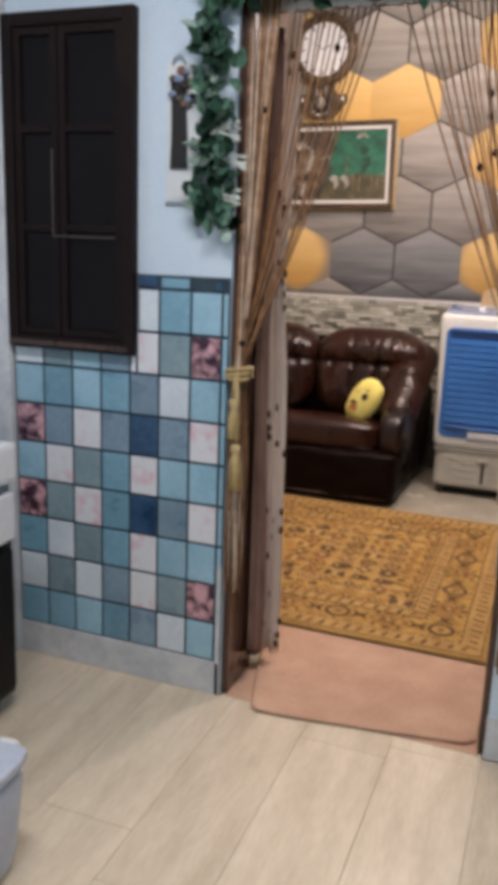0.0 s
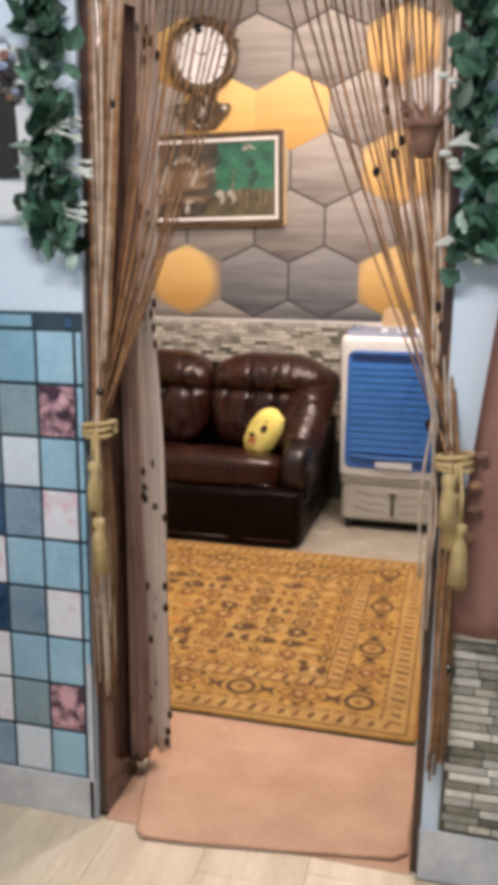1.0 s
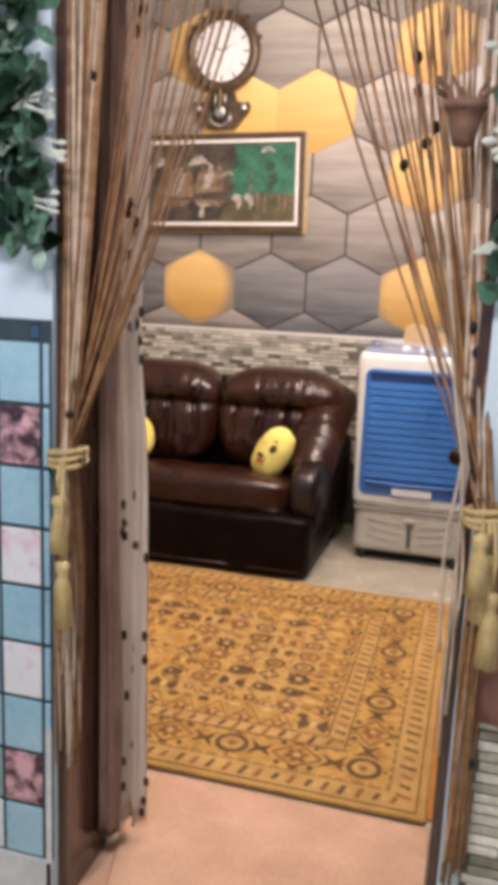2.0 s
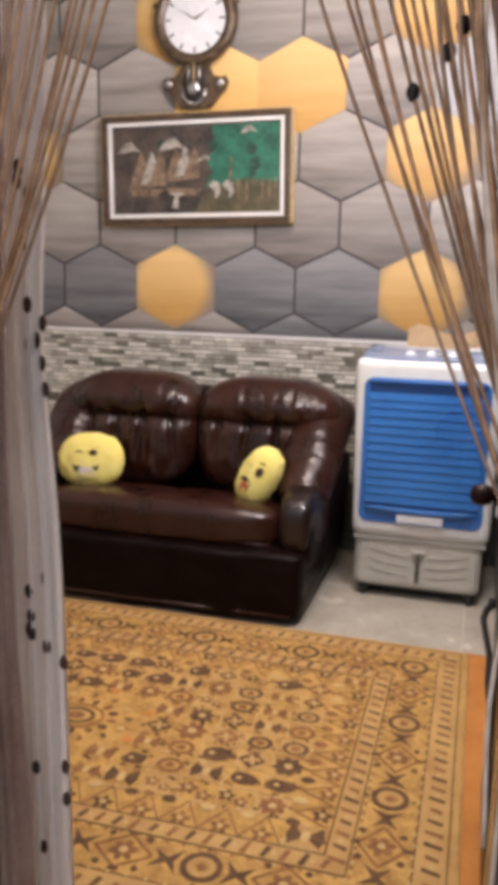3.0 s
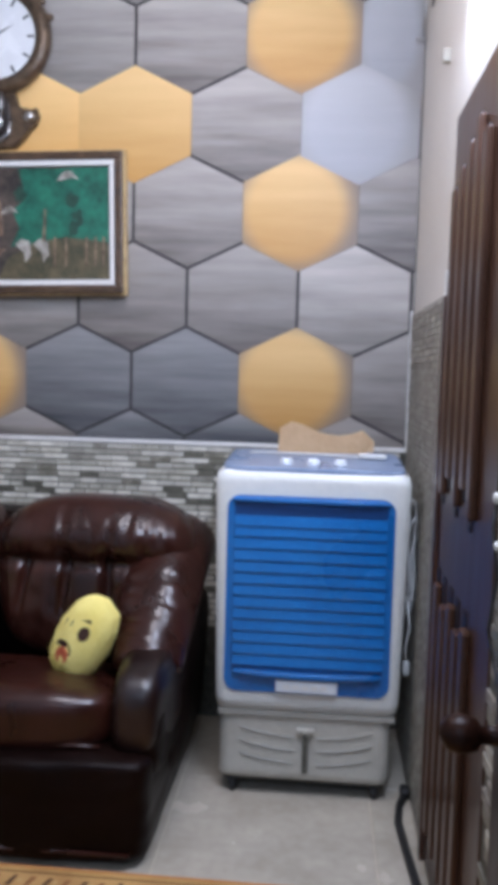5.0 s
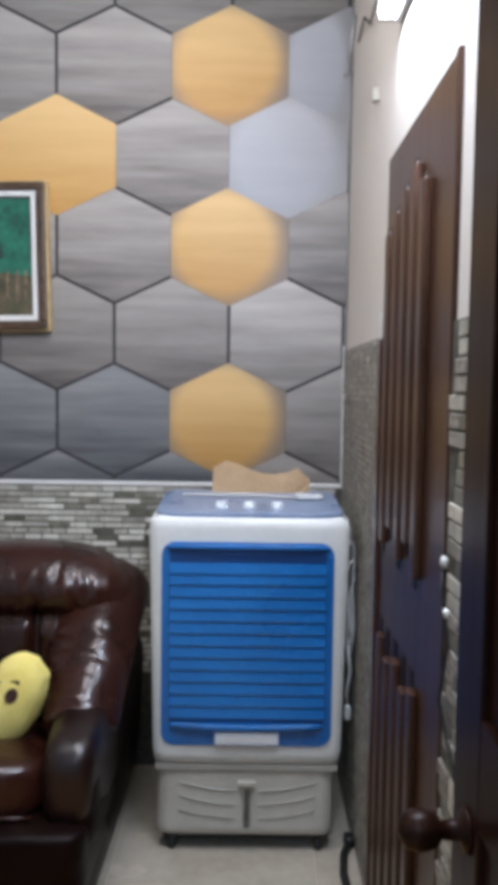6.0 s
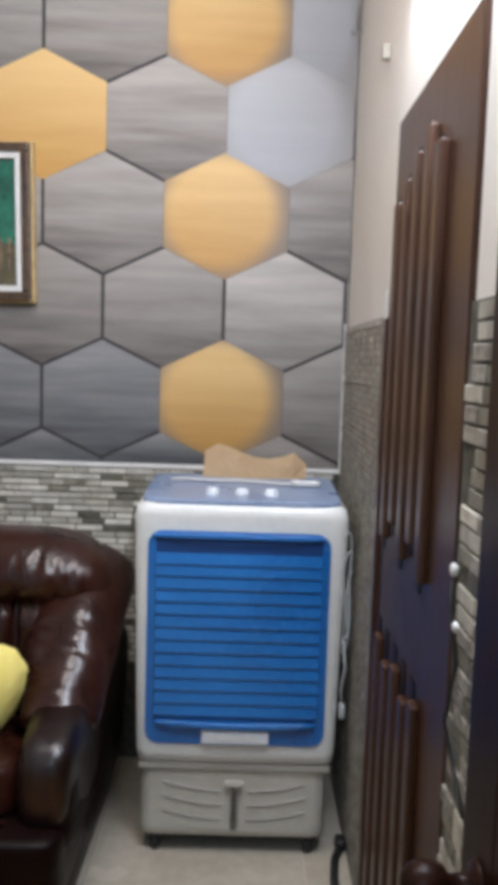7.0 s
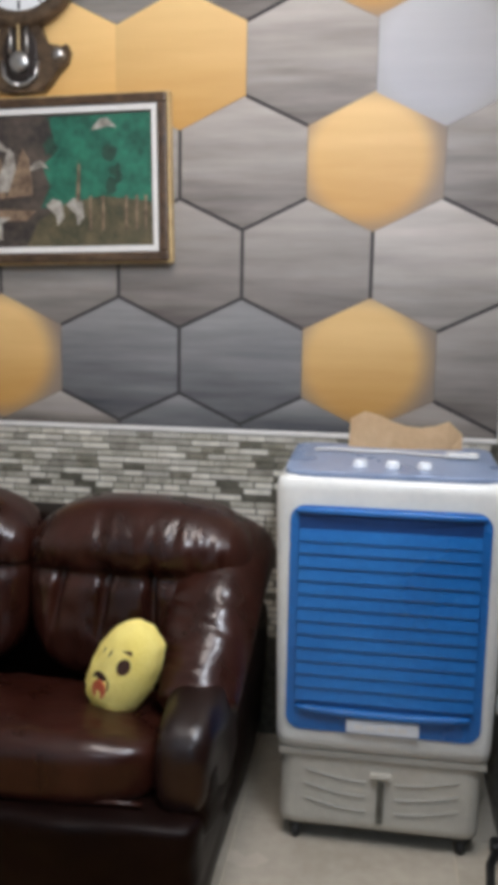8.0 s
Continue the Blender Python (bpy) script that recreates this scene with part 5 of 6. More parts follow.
def wall_clock():
    cx, cz, y = -0.760, 2.600, NORTH - 0.002
    t = thing("wall_clock", (cx, y, 2.21), "dark carved pendulum wall clock with a pale round dial", "clock")
    part("rim", lathe(bmesh.new(), [(0.150, 0.001), (0.196, 0.001), (0.206, 0.02), (0.200, 0.044), (0.182, 0.058), (0.166, 0.054), (0.160, 0.042), (0.150, 0.040)], (cx, y, cz), "Y", 40, ends=False), M["bronze"], t, smooth=True)
    dial = part("dial", lathe(bmesh.new(), [(0.001, 0.038), (0.159, 0.038), (0.159, 0.030), (0.001, 0.030)], (cx, y, cz), "Y", 40), M["white_enamel"], t, "white clock dial")
    for k in range(12):
        a = math.pi * k / 6
        c, s = math.cos(a), math.sin(a)
        part("hour_mark", slab(bmesh.new(), [(cx + c * 0.120 - s * 0.004, y - 0.0395, cz + s * 0.120 + c * 0.004), (cx + c * 0.120 + s * 0.004, y - 0.0395, cz + s * 0.120 - c * 0.004), (cx + c * 0.146 + s * 0.004, y - 0.0395, cz + s * 0.146 - c * 0.004), (cx + c * 0.146 - s * 0.004, y - 0.0395, cz + s * 0.146 + c * 0.004)], (0, 0.001, 0)), M["black"], dial)
    for ln, an, wd in ((0.080, 60, 0.005), (0.115, -60, 0.003)):
        d = Vector((math.sin(radians(an)), 0, math.cos(radians(an))))
        n = Vector((d.z, 0, -d.x)) * wd
        c0 = Vector((cx, y - 0.043, cz))
        part("clock_pointer", slab(bmesh.new(), [c0 - n, c0 + n, c0 + d * ln], (0, 0.001, 0)), M["black"], dial)
    # case of the pendulum: waisted, with a scroll at each side
    out = [(0.060, 2.425), (0.075, 2.385), (0.088, 2.345), (0.120, 2.338), (0.150, 2.352), (0.160, 2.330), (0.150, 2.296), (0.122, 2.270), (0.095, 2.235), (0.070, 2.212), (0.0, 2.206)]
    pts = [(cx + a, y - 0.001, z) for a, z in out] + [(cx - a, y - 0.001, z) for a, z in reversed(out[:-1])]
    b = slab(bmesh.new(), pts, (0, -0.035, 0))
    bmesh.ops.bevel(b, geom=[e for e in b.edges if all(v.co.y < y - 0.03 for v in e.verts)], offset=0.008, segments=2, affect="EDGES")
    part("case", b, M["bronze"], t)
    part("window", soft_box(bmesh.new(), (cx, y - 0.036, 2.315), (0.058, 0.006, 0.085), 2.6, 10), M["groove"], t, smooth=True)
    for sx in (-1, 1):
        part("column", tube(bmesh.new(), [(cx + sx * 0.026, y - 0.046, 2.40), (cx + sx * 0.028, y - 0.046, 2.32)], 0.006, 8), M["metal"], t, smooth=True)
        part("scroll", lathe(bmesh.new(), [(0.001, 0.050), (0.012, 0.049), (0.020, 0.040), (0.022, 0.030)], (cx + sx * 0.128, y, 2.318), "Y", 16), M["metal"], t, smooth=True)
        part("bracket", tube(bmesh.new(), [(cx + sx * 0.058, y - 0.040, 2.30), (cx + sx * 0.052, y - 0.042, 2.255), (cx + sx * 0.025, y - 0.044, 2.232), (cx, y - 0.044, 2.226)], 0.007, 8), M["metal"], t, smooth=True)
    part("pendulum_rod", tube(bmesh.new(), [(cx, y - 0.047, 2.42), (cx, y - 0.047, 2.31)], 0.004, 6), M["brass"], t)
    part("pendulum_bob", lathe(bmesh.new(), [(0.001, 0.058), (0.022, 0.056), (0.033, 0.048), (0.033, 0.043)], (cx, y, 2.298), "Y", 20), M["metal"], t, smooth=True)
    for k in range(9):
        a = radians(20 + 17.5 * k)
        part("ornament", soft_box(bmesh.new(), (cx + 0.205 * math.cos(a), y - 0.025, cz + 0.205 * math.sin(a)), (0.020, 0.014, 0.013), 2.2, 5), M["bronze"], t, smooth=True)
    settle(t, (-0.055, 0.0, -0.092))


wall_clock()

# ---- lamp and fittings on the side wall ----


def tube_light():
    t = thing("tube_light", (0.72, 3.50, 2.26), "lit white tube light on the wall over the brown door", "lamp")
    part("batten", boxed(0.712, RIGHT - 0.001, 3.00, 4.03, 2.26, 2.32, 0.006), M["white_enamel"], t)
    part("tube", tube(bmesh.new(), [(0.692, 3.02, 2.29), (0.692, 3.50, 2.29), (0.692, 4.01, 2.29)], 0.014, 12), M["tube"], t, smooth=True)
    for y in (3.005, 4.025):
        part("end_cap", boxed(0.674, 0.714, y - 0.012, y + 0.012, 2.265, 2.315, 0.004), M["grey_plastic"], t)


tube_light()


def wall_wire():
    t = thing("wall_wire", (0.727, 4.7, 2.46), "loose dark wire on nails in the corner of the wall", "wire")
    part("wire", tube(bmesh.new(), [(0.724, 4.90, 2.66), (0.717, 4.93, 2.57), (0.720, 4.955, 2.49)], 0.006), M["metal"], t, smooth=True)
    part("nail", lathe(bmesh.new(), [(0.004, 0.0), (0.005, 0.03), (0.011, 0.032), (0.001, 0.036)], (0.7305, 4.955, 2.485), "X", 8), M["metal"], t)
    part("lead", tube(bmesh.new(), [(0.726, 4.80, 2.53), (0.720, 4.62, 2.53), (0.722, 4.50, 2.46), (0.726, 4.40, 2.49)], 0.0035), M["black"], t, smooth=True)
    part("bracket", boxed(0.710, 0.731, 4.340, 4.367, 2.190, 2.225, 0.003), M["grey_plastic"], t)


wall_wire()


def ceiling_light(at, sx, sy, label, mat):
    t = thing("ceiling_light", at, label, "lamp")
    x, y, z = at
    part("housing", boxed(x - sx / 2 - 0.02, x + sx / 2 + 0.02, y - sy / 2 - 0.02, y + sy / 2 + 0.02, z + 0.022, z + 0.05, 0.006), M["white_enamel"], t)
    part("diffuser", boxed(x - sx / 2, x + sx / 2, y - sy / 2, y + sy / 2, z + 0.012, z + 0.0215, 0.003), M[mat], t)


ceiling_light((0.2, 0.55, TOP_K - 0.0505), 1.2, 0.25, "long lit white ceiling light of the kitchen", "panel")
# unseen fixture added to go with the sitting room fill
ceiling_light((0.0, 3.6, TOP_L - 0.0505), 0.6, 0.6, "unseen square warm ceiling light added to fill the sitting room", "panel")


def floor_cable():
    t = thing("floor_cable", (0.70, 4.1, 0), "thick dark cable lying on the floor along the wall", "cable")
    part("cable", tube(bmesh.new(), [(0.722, 4.46, 0.013), (0.700, 4.40, 0.013), (0.688, 4.30, 0.013), (0.698, 4.15, 0.013), (0.712, 3.95, 0.013), (0.705, 3.75, 0.013), (0.712, 3.55, 0.013)], 0.012, 8), M["black"], t, smooth=True)
    part("plug", soft_box(bmesh.new(), (0.724, 4.475, 0.018), (0.016, 0.024, 0.017), 4, 5), M["black"], t, smooth=True)
    settle(t, (-0.014, 0.0, 0.0))


floor_cable()


def hanging_wire():
    t = thing("hanging_wire", (0.735, 3.36, 0.75), "thin black wire hanging on the stone dado", "wire")
    part("wire", tube(bmesh.new(), [(0.738, 3.40, 1.06), (0.728, 3.37, 1.00), (0.733, 3.34, 0.92), (0.726, 3.36, 0.82), (0.732, 3.31, 0.76), (0.730, 3.25, 0.73)], 0.0032, 6), M["black"], t, smooth=True)
    part("clip", soft_box(bmesh.new(), (0.736, 3.39, 1.05), (0.006, 0.012, 0.010), 3, 4), M["cord"], t, smooth=True)
    part("clip", soft_box(bmesh.new(), (0.734, 3.36, 0.97), (0.006, 0.012, 0.008), 3, 4), M["cord"], t, smooth=True)
    settle(t, (-0.016, 0.03, 0.06))


hanging_wire()

# ---- string curtain, voile, garland ----
rs = random.Random(21)


def string_curtain():
    t = thing("string_curtain", (0.25, 1.945, DT), "brown string curtain tied back at both sides of the doorway", "curtain")
    yr = 2.0
    part("rod", tube(bmesh.new(), [(DL + 0.024, yr, 1.950), (DR - 0.022, yr, 1.950)], 0.008, 10), M["trim"], t, smooth=True)
    n = 22
    for k in range(n):
        x = DL + 0.03 + (DR - DL - 0.06) * (k + 0.5) / n
        part("scallop", soft_box(bmesh.new(), (x, 1.972, 1.940 + 0.003 * math.sin(2.3 * k)), (0.0172, 0.0025, 0.013), 3.5, 3), M["trim"], t, smooth=True)

    def strand(x_top, tie, spread, low, pale, bow, slack, hung=yr, out=0.0):
        y = hung + rs.uniform(-0.008, 0.008)
        tx, tz = tie[0] + rs.uniform(-spread, spread), tie[2] + rs.uniform(-0.012, 0.012)
        ty = tie[1] + rs.uniform(-spread, spread)
        pts = []
        for i in range(11):
            s = i / 10
            x = x_top + (tx - x_top) * (s ** bow)
            pts.append((x + slack * math.sin(math.pi * s) * 0.5, y + (ty - y) * s * s + out * math.sin(math.pi * s) ** 0.6, 1.946 + (tz - 1.946) * s))
        dx, dy = rs.uniform(-0.014, 0.016), rs.uniform(-0.012, 0.010)
        ph = rs.random() * 6
        for i in range(1, 9):
            s = i / 8
            o = math.sin(math.pi * min(1, s * 1.6) / 2)
            pts.append((tx + dx * o + 0.004 * math.sin(5 * s + ph), ty + dy * o, tz + (low - tz) * s))
        part("string", tube(bmesh.new(), pts, rs.uniform(0.0023, 0.0034), 5), M["string_sheen" if pale else "string"], t, smooth=True)
        return pts

    left_tie, right_tie = (-0.096, 1.902, 1.00), (0.682, 1.880, 0.985)
    kept = []
    for k in range(70):
        dense = k < 56
        x = rs.uniform(-0.120, -0.022) if dense else -0.010 + 0.225 * (k - 56) / 13
        kept.append(strand(x, left_tie, 0.016 if dense else 0.012, rs.uniform(0.34, 0.62), rs.random() < (0.36 if dense else 0.12), 1.0 if dense else 1.12, rs.uniform(-0.006, 0.012), 1.932 if dense else yr))
    right = []
    for k in range(26):
        dense = k >= 17
        x = 0.276 + 0.29 * (k / 16) ** 0.75 if not dense else rs.uniform(0.47, 0.636)
        right.append(strand(x, right_tie, 0.013, rs.uniform(0.26, 0.38), rs.random() < 0.28 and dense, 1.9 if dense else 1.25, rs.uniform(-0.008, 0.008), out=0.0 if dense else 0.16 * max(0.0, 1 - k / 13)))
    for k in range(5):
        x = rs.uniform(0.54, 0.630)
        strand(x, (0.636 + 0.03 * rs.random(), 1.896, 1.06), 0.010, rs.uniform(0.5, 0.8), True, 2.2, 0.0)
    # black beads on the strings
    spots = [(right, k, i) for k, i in ((4, 4), (8, 2), (9, 2), (10, 3), (8, 3), (14, 6), (15, 6), (16, 7), (0, 9), (3, 9), (6, 8), (20, 12), (24, 15))]
    spots += [(kept, k, i) for k, i in ((3, 2), (5, 2), (7, 2), (9, 3), (59, 8), (57, 9), (61, 9), (12, 9), (18, 9), (64, 1), (21, 14), (25, 17))]
    for group, k, i in spots:
        a, b = Vector(group[k][i]), Vector(group[k][i + 1])
        p = a.lerp(b, rs.random())
        part("bead", soft_box(bmesh.new(), p, (0.0085, 0.0085, 0.012), 1.7, 4), M["bead"], t)


string_curtain()


def tie_back(cx, cy, cz, side, long_tassel):
    t = thing("tie_back", (cx, cy, cz), "gold braided tie-back with tassels holding the string curtain", "tie-back", "curtain tie-backs")
    for k in range(3):
        pts = [(cx + 0.036 * math.cos(a), cy + 0.034 * math.sin(a), cz + 0.010 * k - 0.012 + 0.006 * math.sin(a + k)) for a in [2 * math.pi * i / 16 for i in range(17)]]
        part("cord", tube(bmesh.new(), pts, 0.0055, 6), M["brass"], t, smooth=True)
    for k, (dx, top, ln) in enumerate(long_tassel):
        x, y = cx + dx, cy - 0.042 - 0.010 * k
        part("cord", tube(bmesh.new(), [(cx + dx * 0.6, cy - 0.034, cz - 0.005), (x, y - 0.004, cz - top * 0.5), (x, y, cz - top)], 0.004, 6), M["brass"], t, smooth=True)
        b = lathe(bmesh.new(), [(0.004, 0.006), (0.013, 0.0), (0.014, -0.012), (0.009, -0.022), (0.012, -0.032), (0.015, -0.05), (0.018, -ln), (0.002, -ln - 0.002)], (x, y, cz - top), "Z", 14)
        for v in b.verts:
            v.co.x += 0.0025 * math.sin(v.co.z * 90 + v.co.y * 300)
        part("tassel", b, M["brass"], t, smooth=True)


tie_back(-0.092, 1.900, 1.000, -1, ((0.004, 0.075, 0.105), (0.016, 0.200, 0.125)))
tie_back(0.684, 1.868, 0.985, 1, ((0.004, 0.060, 0.11), (0.018, 0.120, 0.12), (-0.008, 0.02, 0.10)))


def voile():
    """The gathered printed curtain on the room side of the doorway."""
    t = thing("voile_curtain", (-0.06, 2.17, 0.02), "off-white curtain with dark leaf print gathered beside the doorway", "curtain")
    b = bmesh.new()
    cols, rows = 26, 30
    grid = []
    for j in range(rows + 1):
        s = j / rows
        z = 2.10 - 2.06 * s
        wide = 0.088 - 0.020 * math.exp(-((z - 1.24) / 0.22) ** 2) - 0.012 * max(0, s - 0.55)
        line = []
        for i in range(cols + 1):
            u = i / cols
            x = -0.134 + (wide + 0.022 * s * s) * u
            y = 2.163 + 0.016 * math.sin(u * 20 + 1.3 * s) + 0.006 * math.sin(u * 47 + 5 * s)
            line.append(b.verts.new((x, y, z)))
        grid.append(line)
    for j in range(rows):
        for i in range(cols):
            b.faces.new((grid[j][i], grid[j][i + 1], grid[j + 1][i + 1], grid[j + 1][i]))
    bmesh.ops.solidify(b, geom=b.faces, thickness=0.0015)
    cloth = part("cloth", b, M["voile"], t, smooth=True)
    for z0 in (1.90, 1.46, 1.21, 0.80, 0.44, 0.15):
        for k in range(7):
            z = z0 + rs.uniform(-0.09, 0.09)
            wide = 0.088 - 0.020 * math.exp(-((z - 1.24) / 0.22) ** 2)
            u = rs.uniform(0.45, 0.97)
            s = (2.10 - z) / 2.06
            x = -0.134 + (wide + 0.022 * s * s) * u
            y = 2.163 + 0.016 * math.sin(u * 20 + 1.3 * s) + 0.006 * math.sin(u * 47 + 5 * s)
            part("printed_leaf", soft_box(bmesh.new(), (x, y, z), (0.0075, 0.0045, 0.013), 2, 3), M["face_dark"], cloth)
    part("pelmet_rail", tube(bmesh.new(), [(-0.30, 2.160, 2.11), (0.25, 2.160, 2.11), (0.80, 2.160, 2.11)], 0.010, 10), M["metal"], t, smooth=True)


voile()


def curtain_roll():
    """A plain curtain drawn into one narrow roll between the jamb and the printed one."""
    t = thing("curtain_roll", (-0.075, 2.075, 0.07), "mauve-brown curtain gathered into a narrow roll beside the doorway", "curtain")
    b = bmesh.new()
    rings, seg = [], 30
    for j in range(37):
        z = 1.912 - 1.84 * j / 36
        wide = 0.020 + 0.004 * math.sin(5.2 * z) + 0.004 * noise.noise(Vector((z * 4, 2, 1)))
        cx, cy = -0.083 + 0.004 * math.sin(3.1 * z + 1), 2.072 + 0.003 * math.sin(4.3 * z)
        ring = []
        for k in range(seg):
            a = 2 * math.pi * k / seg
            q = 1 + 0.16 * math.sin(5 * a + 1.2 * z) + 0.07 * math.sin(11 * a - 2 * z)
            ring.append(b.verts.new((cx + wide * q * math.cos(a), cy + 0.024 * q * math.sin(a), z)))
        rings.append(ring)
    for p, q in zip(rings, rings[1:]):
        for k in range(seg):
            b.faces.new((p[k], p[(k + 1) % seg], q[(k + 1) % seg], q[k]))
    b.faces.new(rings[0])
    b.faces.new(rings[-1])
    part("cloth", b, M["mauve_cloth"], t, smooth=True)
    part("hem", tube(bmesh.new(), [(-0.102, 2.060, 0.082), (-0.088, 2.048, 0.078), (-0.070, 2.050, 0.080), (-0.062, 2.064, 0.084)], 0.006, 6), M["face_dark"], t, "dark stitched hem", smooth=True)


curtain_roll()


def leaf_mesh(name, w, h, mat):
    b = bmesh.new()
    pts = [(0, 0, 0), (w * 0.55, 0.25 * h, 0.10 * w), (w * 0.5, 0.6 * h, 0.14 * w), (0, h, -0.10 * w), (-w * 0.5, 0.6 * h, 0.14 * w), (-w * 0.55, 0.25 * h, 0.10 * w)]
    v = [b.verts.new(p) for p in pts]
    c = b.verts.new((0, h * 0.5, -0.06 * w))
    for i in range(6):
        b.faces.new((v[i], v[(i + 1) % 6], c))
    bmesh.ops.solidify(b, geom=b.faces, thickness=0.0008)
    return mesh_of(name, b, M[mat])


LEAVES = [leaf_mesh("leaf", 0.034, 0.050, "leaf"), leaf_mesh("leaf", 0.026, 0.044, "leaf"), leaf_mesh("leaf", 0.030, 0.040, "leaf"), leaf_mesh("leaf", 0.020, 0.046, "leaf_pale")]


def garland(path, count, wide, label, seed):
    r = random.Random(seed)
    t = thing("garland", path[0], label, "garland", "leaf garlands round the doorway")
    part("vine", tube(bmesh.new(), path, 0.0045, 6), M["leaf"], t, smooth=True)
    lens = [(Vector(b) - Vector(a)).length for a, b in zip(path, path[1:])]
    for _ in range(count):
        s = r.random() * sum(lens)
        for a, b, ln in zip(path, path[1:], lens):
            if s <= ln:
                p = Vector(a).lerp(Vector(b), s / ln)
                break
            s -= ln
        p += Vector((r.gauss(0, wide), -abs(r.gauss(0, 0.016)) - 0.004, r.gauss(0, wide)))
        me = LEAVES[r.choice((0, 0, 0, 1, 1, 2, 2, 3))]
        k = r.uniform(0.8, 1.4)
        m = pose(p.x, min(p.y, KF - 0.006), p.z, 90 + r.uniform(-45, 45), r.uniform(-40, 40), r.uniform(0, 360) if r.random() < 0.3 else r.uniform(-60, 60))
        m = m @ pose(0, 0, 0, 0, 0, r.uniform(0, 360)) @ Matrix.Diagonal((k, k, k, 1))
        ob = piece("leaf", me, m, t)
        # keep every leaf on the kitchen side of the wall
        far = max((m @ Vector(v.co)).y for v in me.vertices)
        if far > KF - 0.002:
            ob.matrix_basis = Matrix.Translation((0, KF - 0.002 - far, 0)) @ m


garland([(-0.172, 1.888, 2.05), (-0.190, 1.884, 1.86), (-0.168, 1.884, 1.66), (-0.182, 1.884, 1.50), (-0.158, 1.886, 1.39)], 210, 0.022, "trailing garland of dark green artificial ivy leaves", 5)
garland([(-0.20, 1.886, 1.985), (0.05, 1.884, 1.982), (0.30, 1.884, 1.980), (0.55, 1.884, 1.982), (0.72, 1.886, 1.985)], 285, 0.022, "garland of dark green artificial ivy leaves over the doorway", 6)
garland([(0.682, 1.888, 2.02), (0.700, 1.884, 1.84), (0.690, 1.884, 1.66), (0.706, 1.884, 1.50), (0.694, 1.886, 1.36)], 210, 0.022, "trailing garland of ivy leaves with a few pale ones", 7)


def hanging_pot():
    t = thing("hanging_pot", (0.590, 1.892, 1.560), "small brown clay pot with dried stems hanging on the doorway", "plant pot")
    x, y = 0.590, 1.892
    part("pot", lathe(bmesh.new(), [(0.010, 1.560), (0.016, 1.561), (0.023, 1.588), (0.027, 1.612), (0.033, 1.614), (0.033, 1.626), (0.027, 1.626), (0.023, 1.610), (0.001, 1.608)], (x, y, 0), "Z", 20), M["pot"], t, smooth=True)
    r = random.Random(9)
    for k in range(16):
        a, ln = r.random() * 6.28, r.uniform(0.02, 0.05)
        tip = (x + 0.05 * math.cos(a), y + 0.022 * math.sin(a), 1.618 + ln)
        part("stem", tube(bmesh.new(), [(x + 0.018 * math.cos(a), y + 0.014 * math.sin(a), 1.60), (x + 0.03 * math.cos(a), y + 0.02 * math.sin(a), 1.62 + ln * 0.5), tip], 0.0028, 5), M["pot"], t)
    for dx, dz in ((0.040, 1.565), (0.055, 1.550), (0.048, 1.69), (0.030, 1.70), (0.060, 1.54)):
        part("flower", soft_box(bmesh.new(), (x + dx, y - 0.02, dz), (0.012, 0.006, 0.007), 1.8, 4), M["petal"], t, "small white flower")
    part("cord", tube(bmesh.new(), [(x, y, 1.60), (x + 0.004, y + 0.004, 1.75), (x + 0.02, KF - 0.004, 1.95), (x + 0.04, KF - 0.004, 2.0)], 0.002, 5), M["string"], t)


hanging_pot()


def flower_sprig(cx, cz, label):
    t = thing("flower_sprig", (cx, 1.87, cz), label, "artificial flower", "pale sprigs in the garland")
    r = random.Random(int(cz * 1000))
    for k in range(4):
        a = r.uniform(-0.5, 0.5)
        tip = (cx + 0.05 * math.cos(a), 1.866, cz + 0.03 * a + 0.012 * k - 0.02)
        part("twig", tube(bmesh.new(), [(cx - 0.03, 1.874, cz), (cx, 1.868, cz + 0.006 * k), tip], 0.0028, 5), M["petal"], t)
        part("petal", soft_box(bmesh.new(), tip, (0.010, 0.004, 0.005), 1.8, 4), M["petal"], t)


for sx, sz in ((-0.155, 1.62), (-0.135, 1.55), (-0.150, 1.46), (0.665, 1.58), (0.652, 1.40), (0.70, 1.70)):
    flower_sprig(sx, sz, "pale artificial flower sprig in the ivy garland")

# ---- kitchen things ----


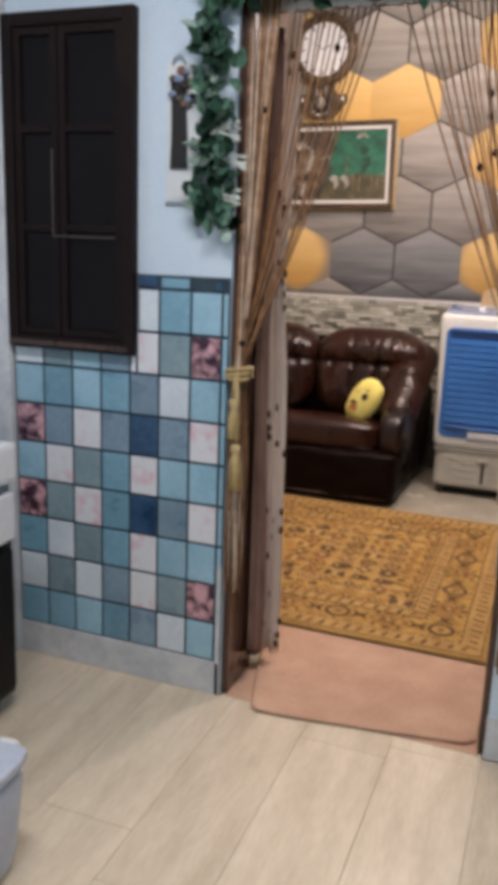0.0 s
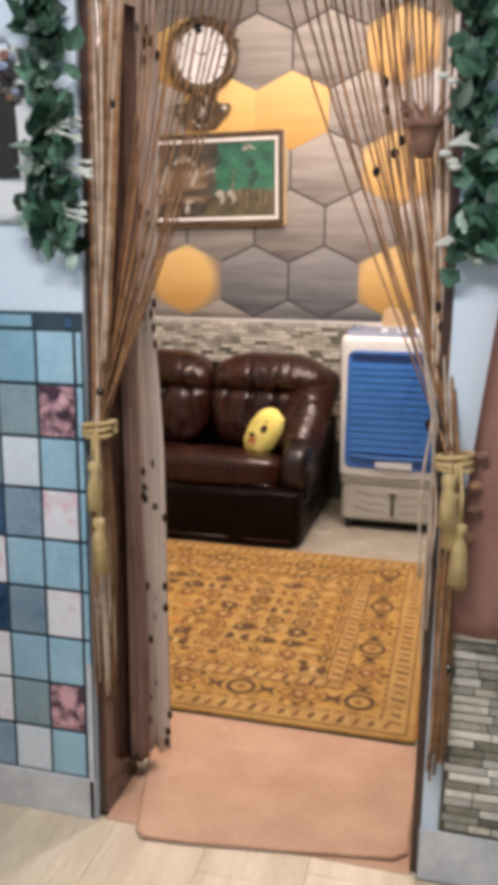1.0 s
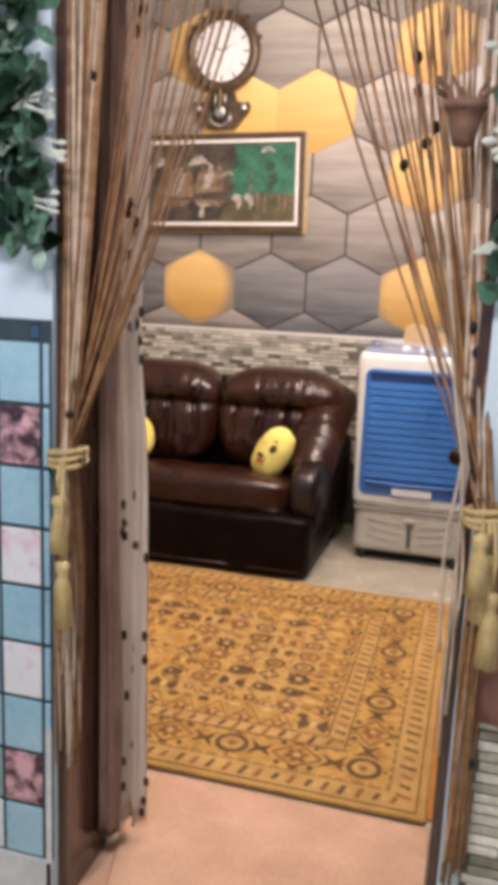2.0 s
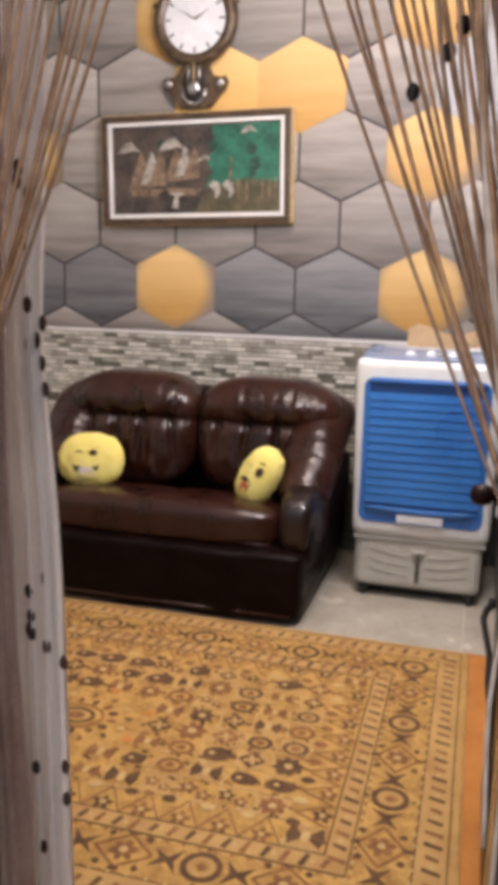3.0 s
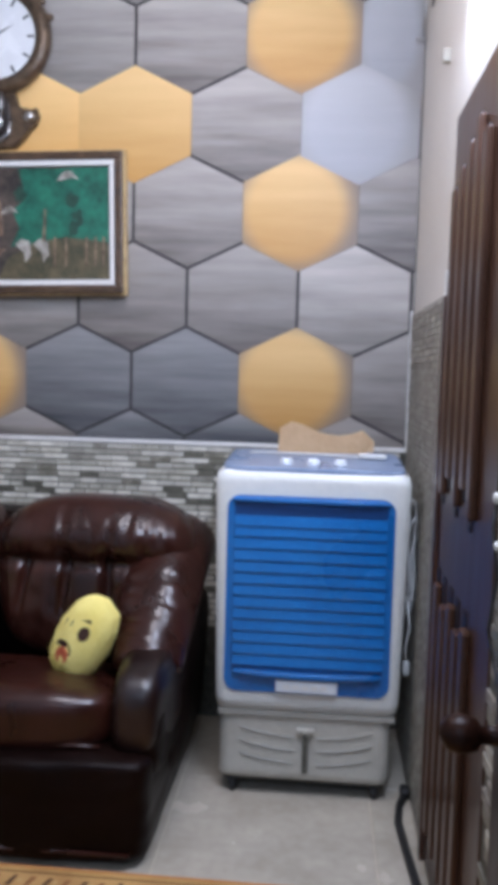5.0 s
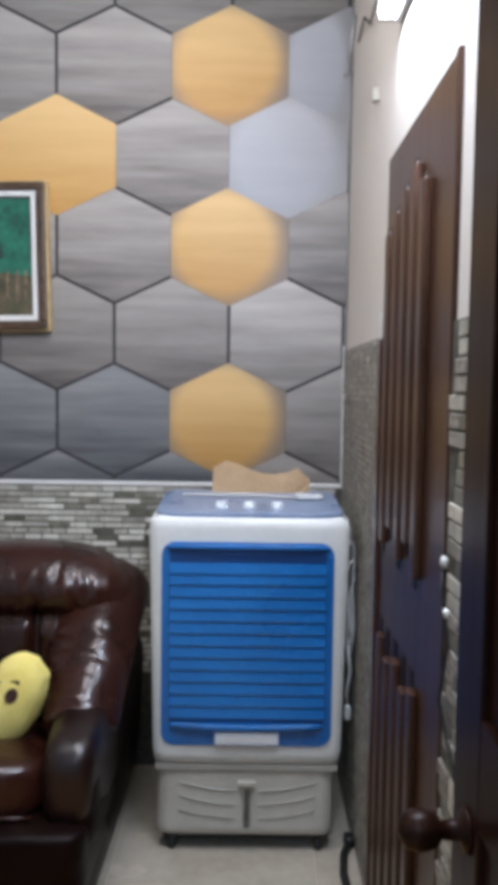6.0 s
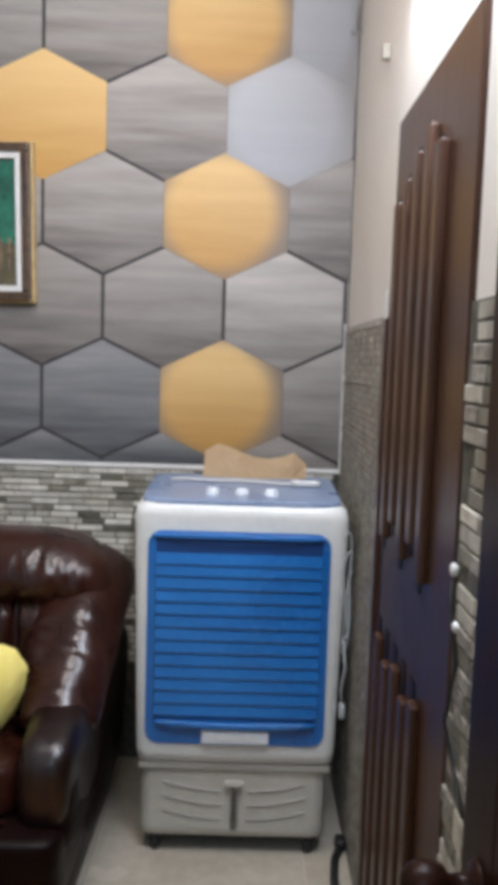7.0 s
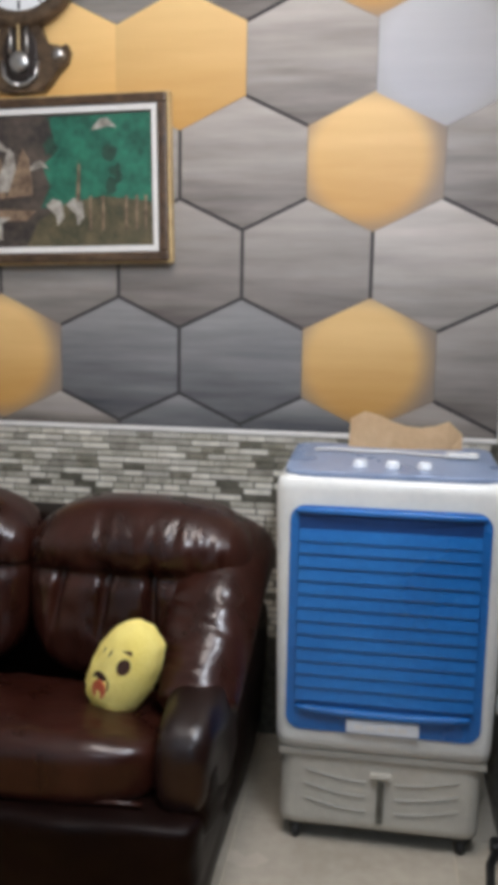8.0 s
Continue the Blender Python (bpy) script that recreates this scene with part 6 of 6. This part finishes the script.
def wall_calendar():
    t = thing("wall_calendar", (-0.26, KF - 0.004, 1.45), "pale wall calendar with a black ribbon and dried flowers", "calendar")
    part("sheet", boxed(-0.325, -0.198, KF - 0.005, KF - 0.0012, 1.450, 1.800, 0.001), M["paper"], t)
    part("footer", boxed(-0.318, -0.205, KF - 0.0065, KF - 0.0052, 1.458, 1.530), M["paper"], t)
    b = slab(bmesh.new(), [(-0.312 + 0.004 * math.sin(3 * s), KF - 0.012, 1.760 - 0.225 * s) for s in [i / 8 for i in range(9)]] + [(-0.262 + 0.012 * (1 - s) * -1 + 0.004 * math.sin(3 * s), KF - 0.012, 1.760 - 0.225 * s) for s in [i / 8 for i in range(8, -1, -1)]], (0, 0.006, 0))
    part("ribbon", b, M["black"], t, "black hanging ribbon")
    r = random.Random(2)
    for k in range(26):
        part("dried_flower", soft_box(bmesh.new(), (-0.268 + r.uniform(-0.04, 0.045), KF - 0.012 - r.random() * 0.008, 1.740 + r.uniform(-0.045, 0.045)), (0.013, 0.005, 0.009), 1.7, 4), M[("black", "stone_bed", "pot", "blue_grey")[k % 4]], t)
    part("hook", tube(bmesh.new(), [(-0.290 + 0.018 * math.cos(a), KF - 0.008, 1.795 + 0.022 * math.sin(a)) for a in [math.pi * i / 8 for i in range(9)]], 0.003), M["metal"], t)
    part("bottom_rail", boxed(-0.328, -0.195, KF - 0.008, KF - 0.0012, 1.442, 1.4495, 0.001), M["metal"], t)


wall_calendar()


def pink_cloth():
    t = thing("hanging_cloth", (0.9, 1.87, 0.61), "dusty pink cloth hanging on the kitchen wall", "cloth")
    b = bmesh.new()
    grid = []
    for j in range(21):
        s = j / 20
        z = 1.62 - 1.01 * s
        left = 0.800 - 0.115 * s ** 0.7
        line = []
        for i in range(25):
            u = i / 24
            x = left + (1.30 - left) * u
            line.append(b.verts.new((x, 1.866 + 0.018 * math.sin(18 * u + 2 * s) * (0.4 + 0.6 * s) + 0.012 * u, z + 0.01 * math.sin(9 * u) * s)))
        grid.append(line)
    for j in range(20):
        for i in range(24):
            b.faces.new((grid[j][i], grid[j][i + 1], grid[j + 1][i + 1], grid[j + 1][i]))
    bmesh.ops.solidify(b, geom=b.faces, thickness=0.003)
    part("cloth", b, M["pink_cloth"], t, smooth=True)
    r = random.Random(12)
    for k in range(6):
        z = 0.985 - 0.055 * k
        part("fringe", soft_box(bmesh.new(), (0.728 + 0.012 * r.random() - 0.004 * k, 1.862, z + 0.02 * r.random()), (0.010 + 0.008 * r.random(), 0.007, 0.006 + 0.004 * r.random()), 2.2, 6, lambda q: q * 0.003 * noise.noise(q * 4)), M["string" if k % 2 else "pot"], t, "knotted fringe")
    part("peg", tube(bmesh.new(), [(0.80, KF - 0.001, 1.62), (0.80, 1.86, 1.625)], 0.008, 8), M["metal"], t)
    part("peg", tube(bmesh.new(), [(1.28, KF - 0.001, 1.62), (1.28, 1.86, 1.625)], 0.008, 8), M["metal"], t)


pink_cloth()


def cooking_range():
    t = thing("cooking_range", (-0.97, 1.3, 0), "white enamel cooking range with a black oven door", "cooker")
    x0, x1, y0, y1 = -1.28, -0.650, 1.02, 1.600
    part("body", boxed(x0, x1 - 0.012, y0, y1, 0.05, 0.52, 0.008), M["black"], t)
    part("oven_door", boxed(x1 - 0.0115, x1 + 0.006, y0 + 0.02, y1 - 0.02, 0.08, 0.50, 0.006), M["dark_glass"], t, "black glass oven door")
    part("control_panel", boxed(x0, x1 + 0.004, y0, y1, 0.522, 0.660, 0.010), M["white_enamel"], t)
    for k in range(4):
        part("knob", lathe(bmesh.new(), [(0.016, 0.0), (0.017, -0.012), (0.012, -0.020), (0.001, -0.021)], (x1 + 0.004, y0 + 0.10 + 0.12 * k, 0.60), "X", 12), M["metal"], t, smooth=True)
    part("hob", boxed(x0, x1 + 0.012, y0 - 0.005, y1 + 0.005, 0.690, 0.800, 0.014), M["white_enamel"], t)
    part("gap_strip", boxed(x0, x1 - 0.01, y0 + 0.01, y1 - 0.01, 0.6605, 0.6895), M["metal"], t)
    for y in (1.16, 1.44):
        ring = tube(bmesh.new(), [(-0.86 + 0.09 * math.cos(a), y + 0.09 * math.sin(a), 0.815) for a in [2 * math.pi * i / 16 for i in range(17)]], 0.006)
        part("pan_support", ring, M["black"], t)
        part("burner", lathe(bmesh.new(), [(0.035, 0.80), (0.038, 0.812), (0.030, 0.818), (0.001, 0.818)], (-0.86, y, 0), "Z", 14), M["black"], t)
    for x in (x0 + 0.05, x1 - 0.06):
        for y in (y0 + 0.05, y1 - 0.05):
            part("foot", lathe(bmesh.new(), [(0.018, 0.0), (0.018, 0.05)], (x, y, 0), "Z", 10), M["black"], t)
    settle(t, (0.020, 0.0, 0.0))


cooking_range()


def storage_bin():
    t = thing("storage_bin", (-0.43, 0.9, 0), "low pale blue-grey plastic storage bin on the kitchen floor", "bin")
    part("tub", soft_box(bmesh.new(), (-0.410, 0.88, 0.132), (0.185, 0.20, 0.13), 9, 10, lambda q: (0.012 * q.x * q.z, 0.012 * q.y * q.z, 0)), M["pale_blue"], t, smooth=True)
    part("lid", soft_box(bmesh.new(), (-0.410, 0.88, 0.276), (0.200, 0.215, 0.014), 9, 8), M["pale_blue"], t, smooth=True)
    part("clasp", soft_box(bmesh.new(), (-0.28, 1.088, 0.268), (0.028, 0.012, 0.022), 4, 5), M["white_plastic"], t, smooth=True)


storage_bin()
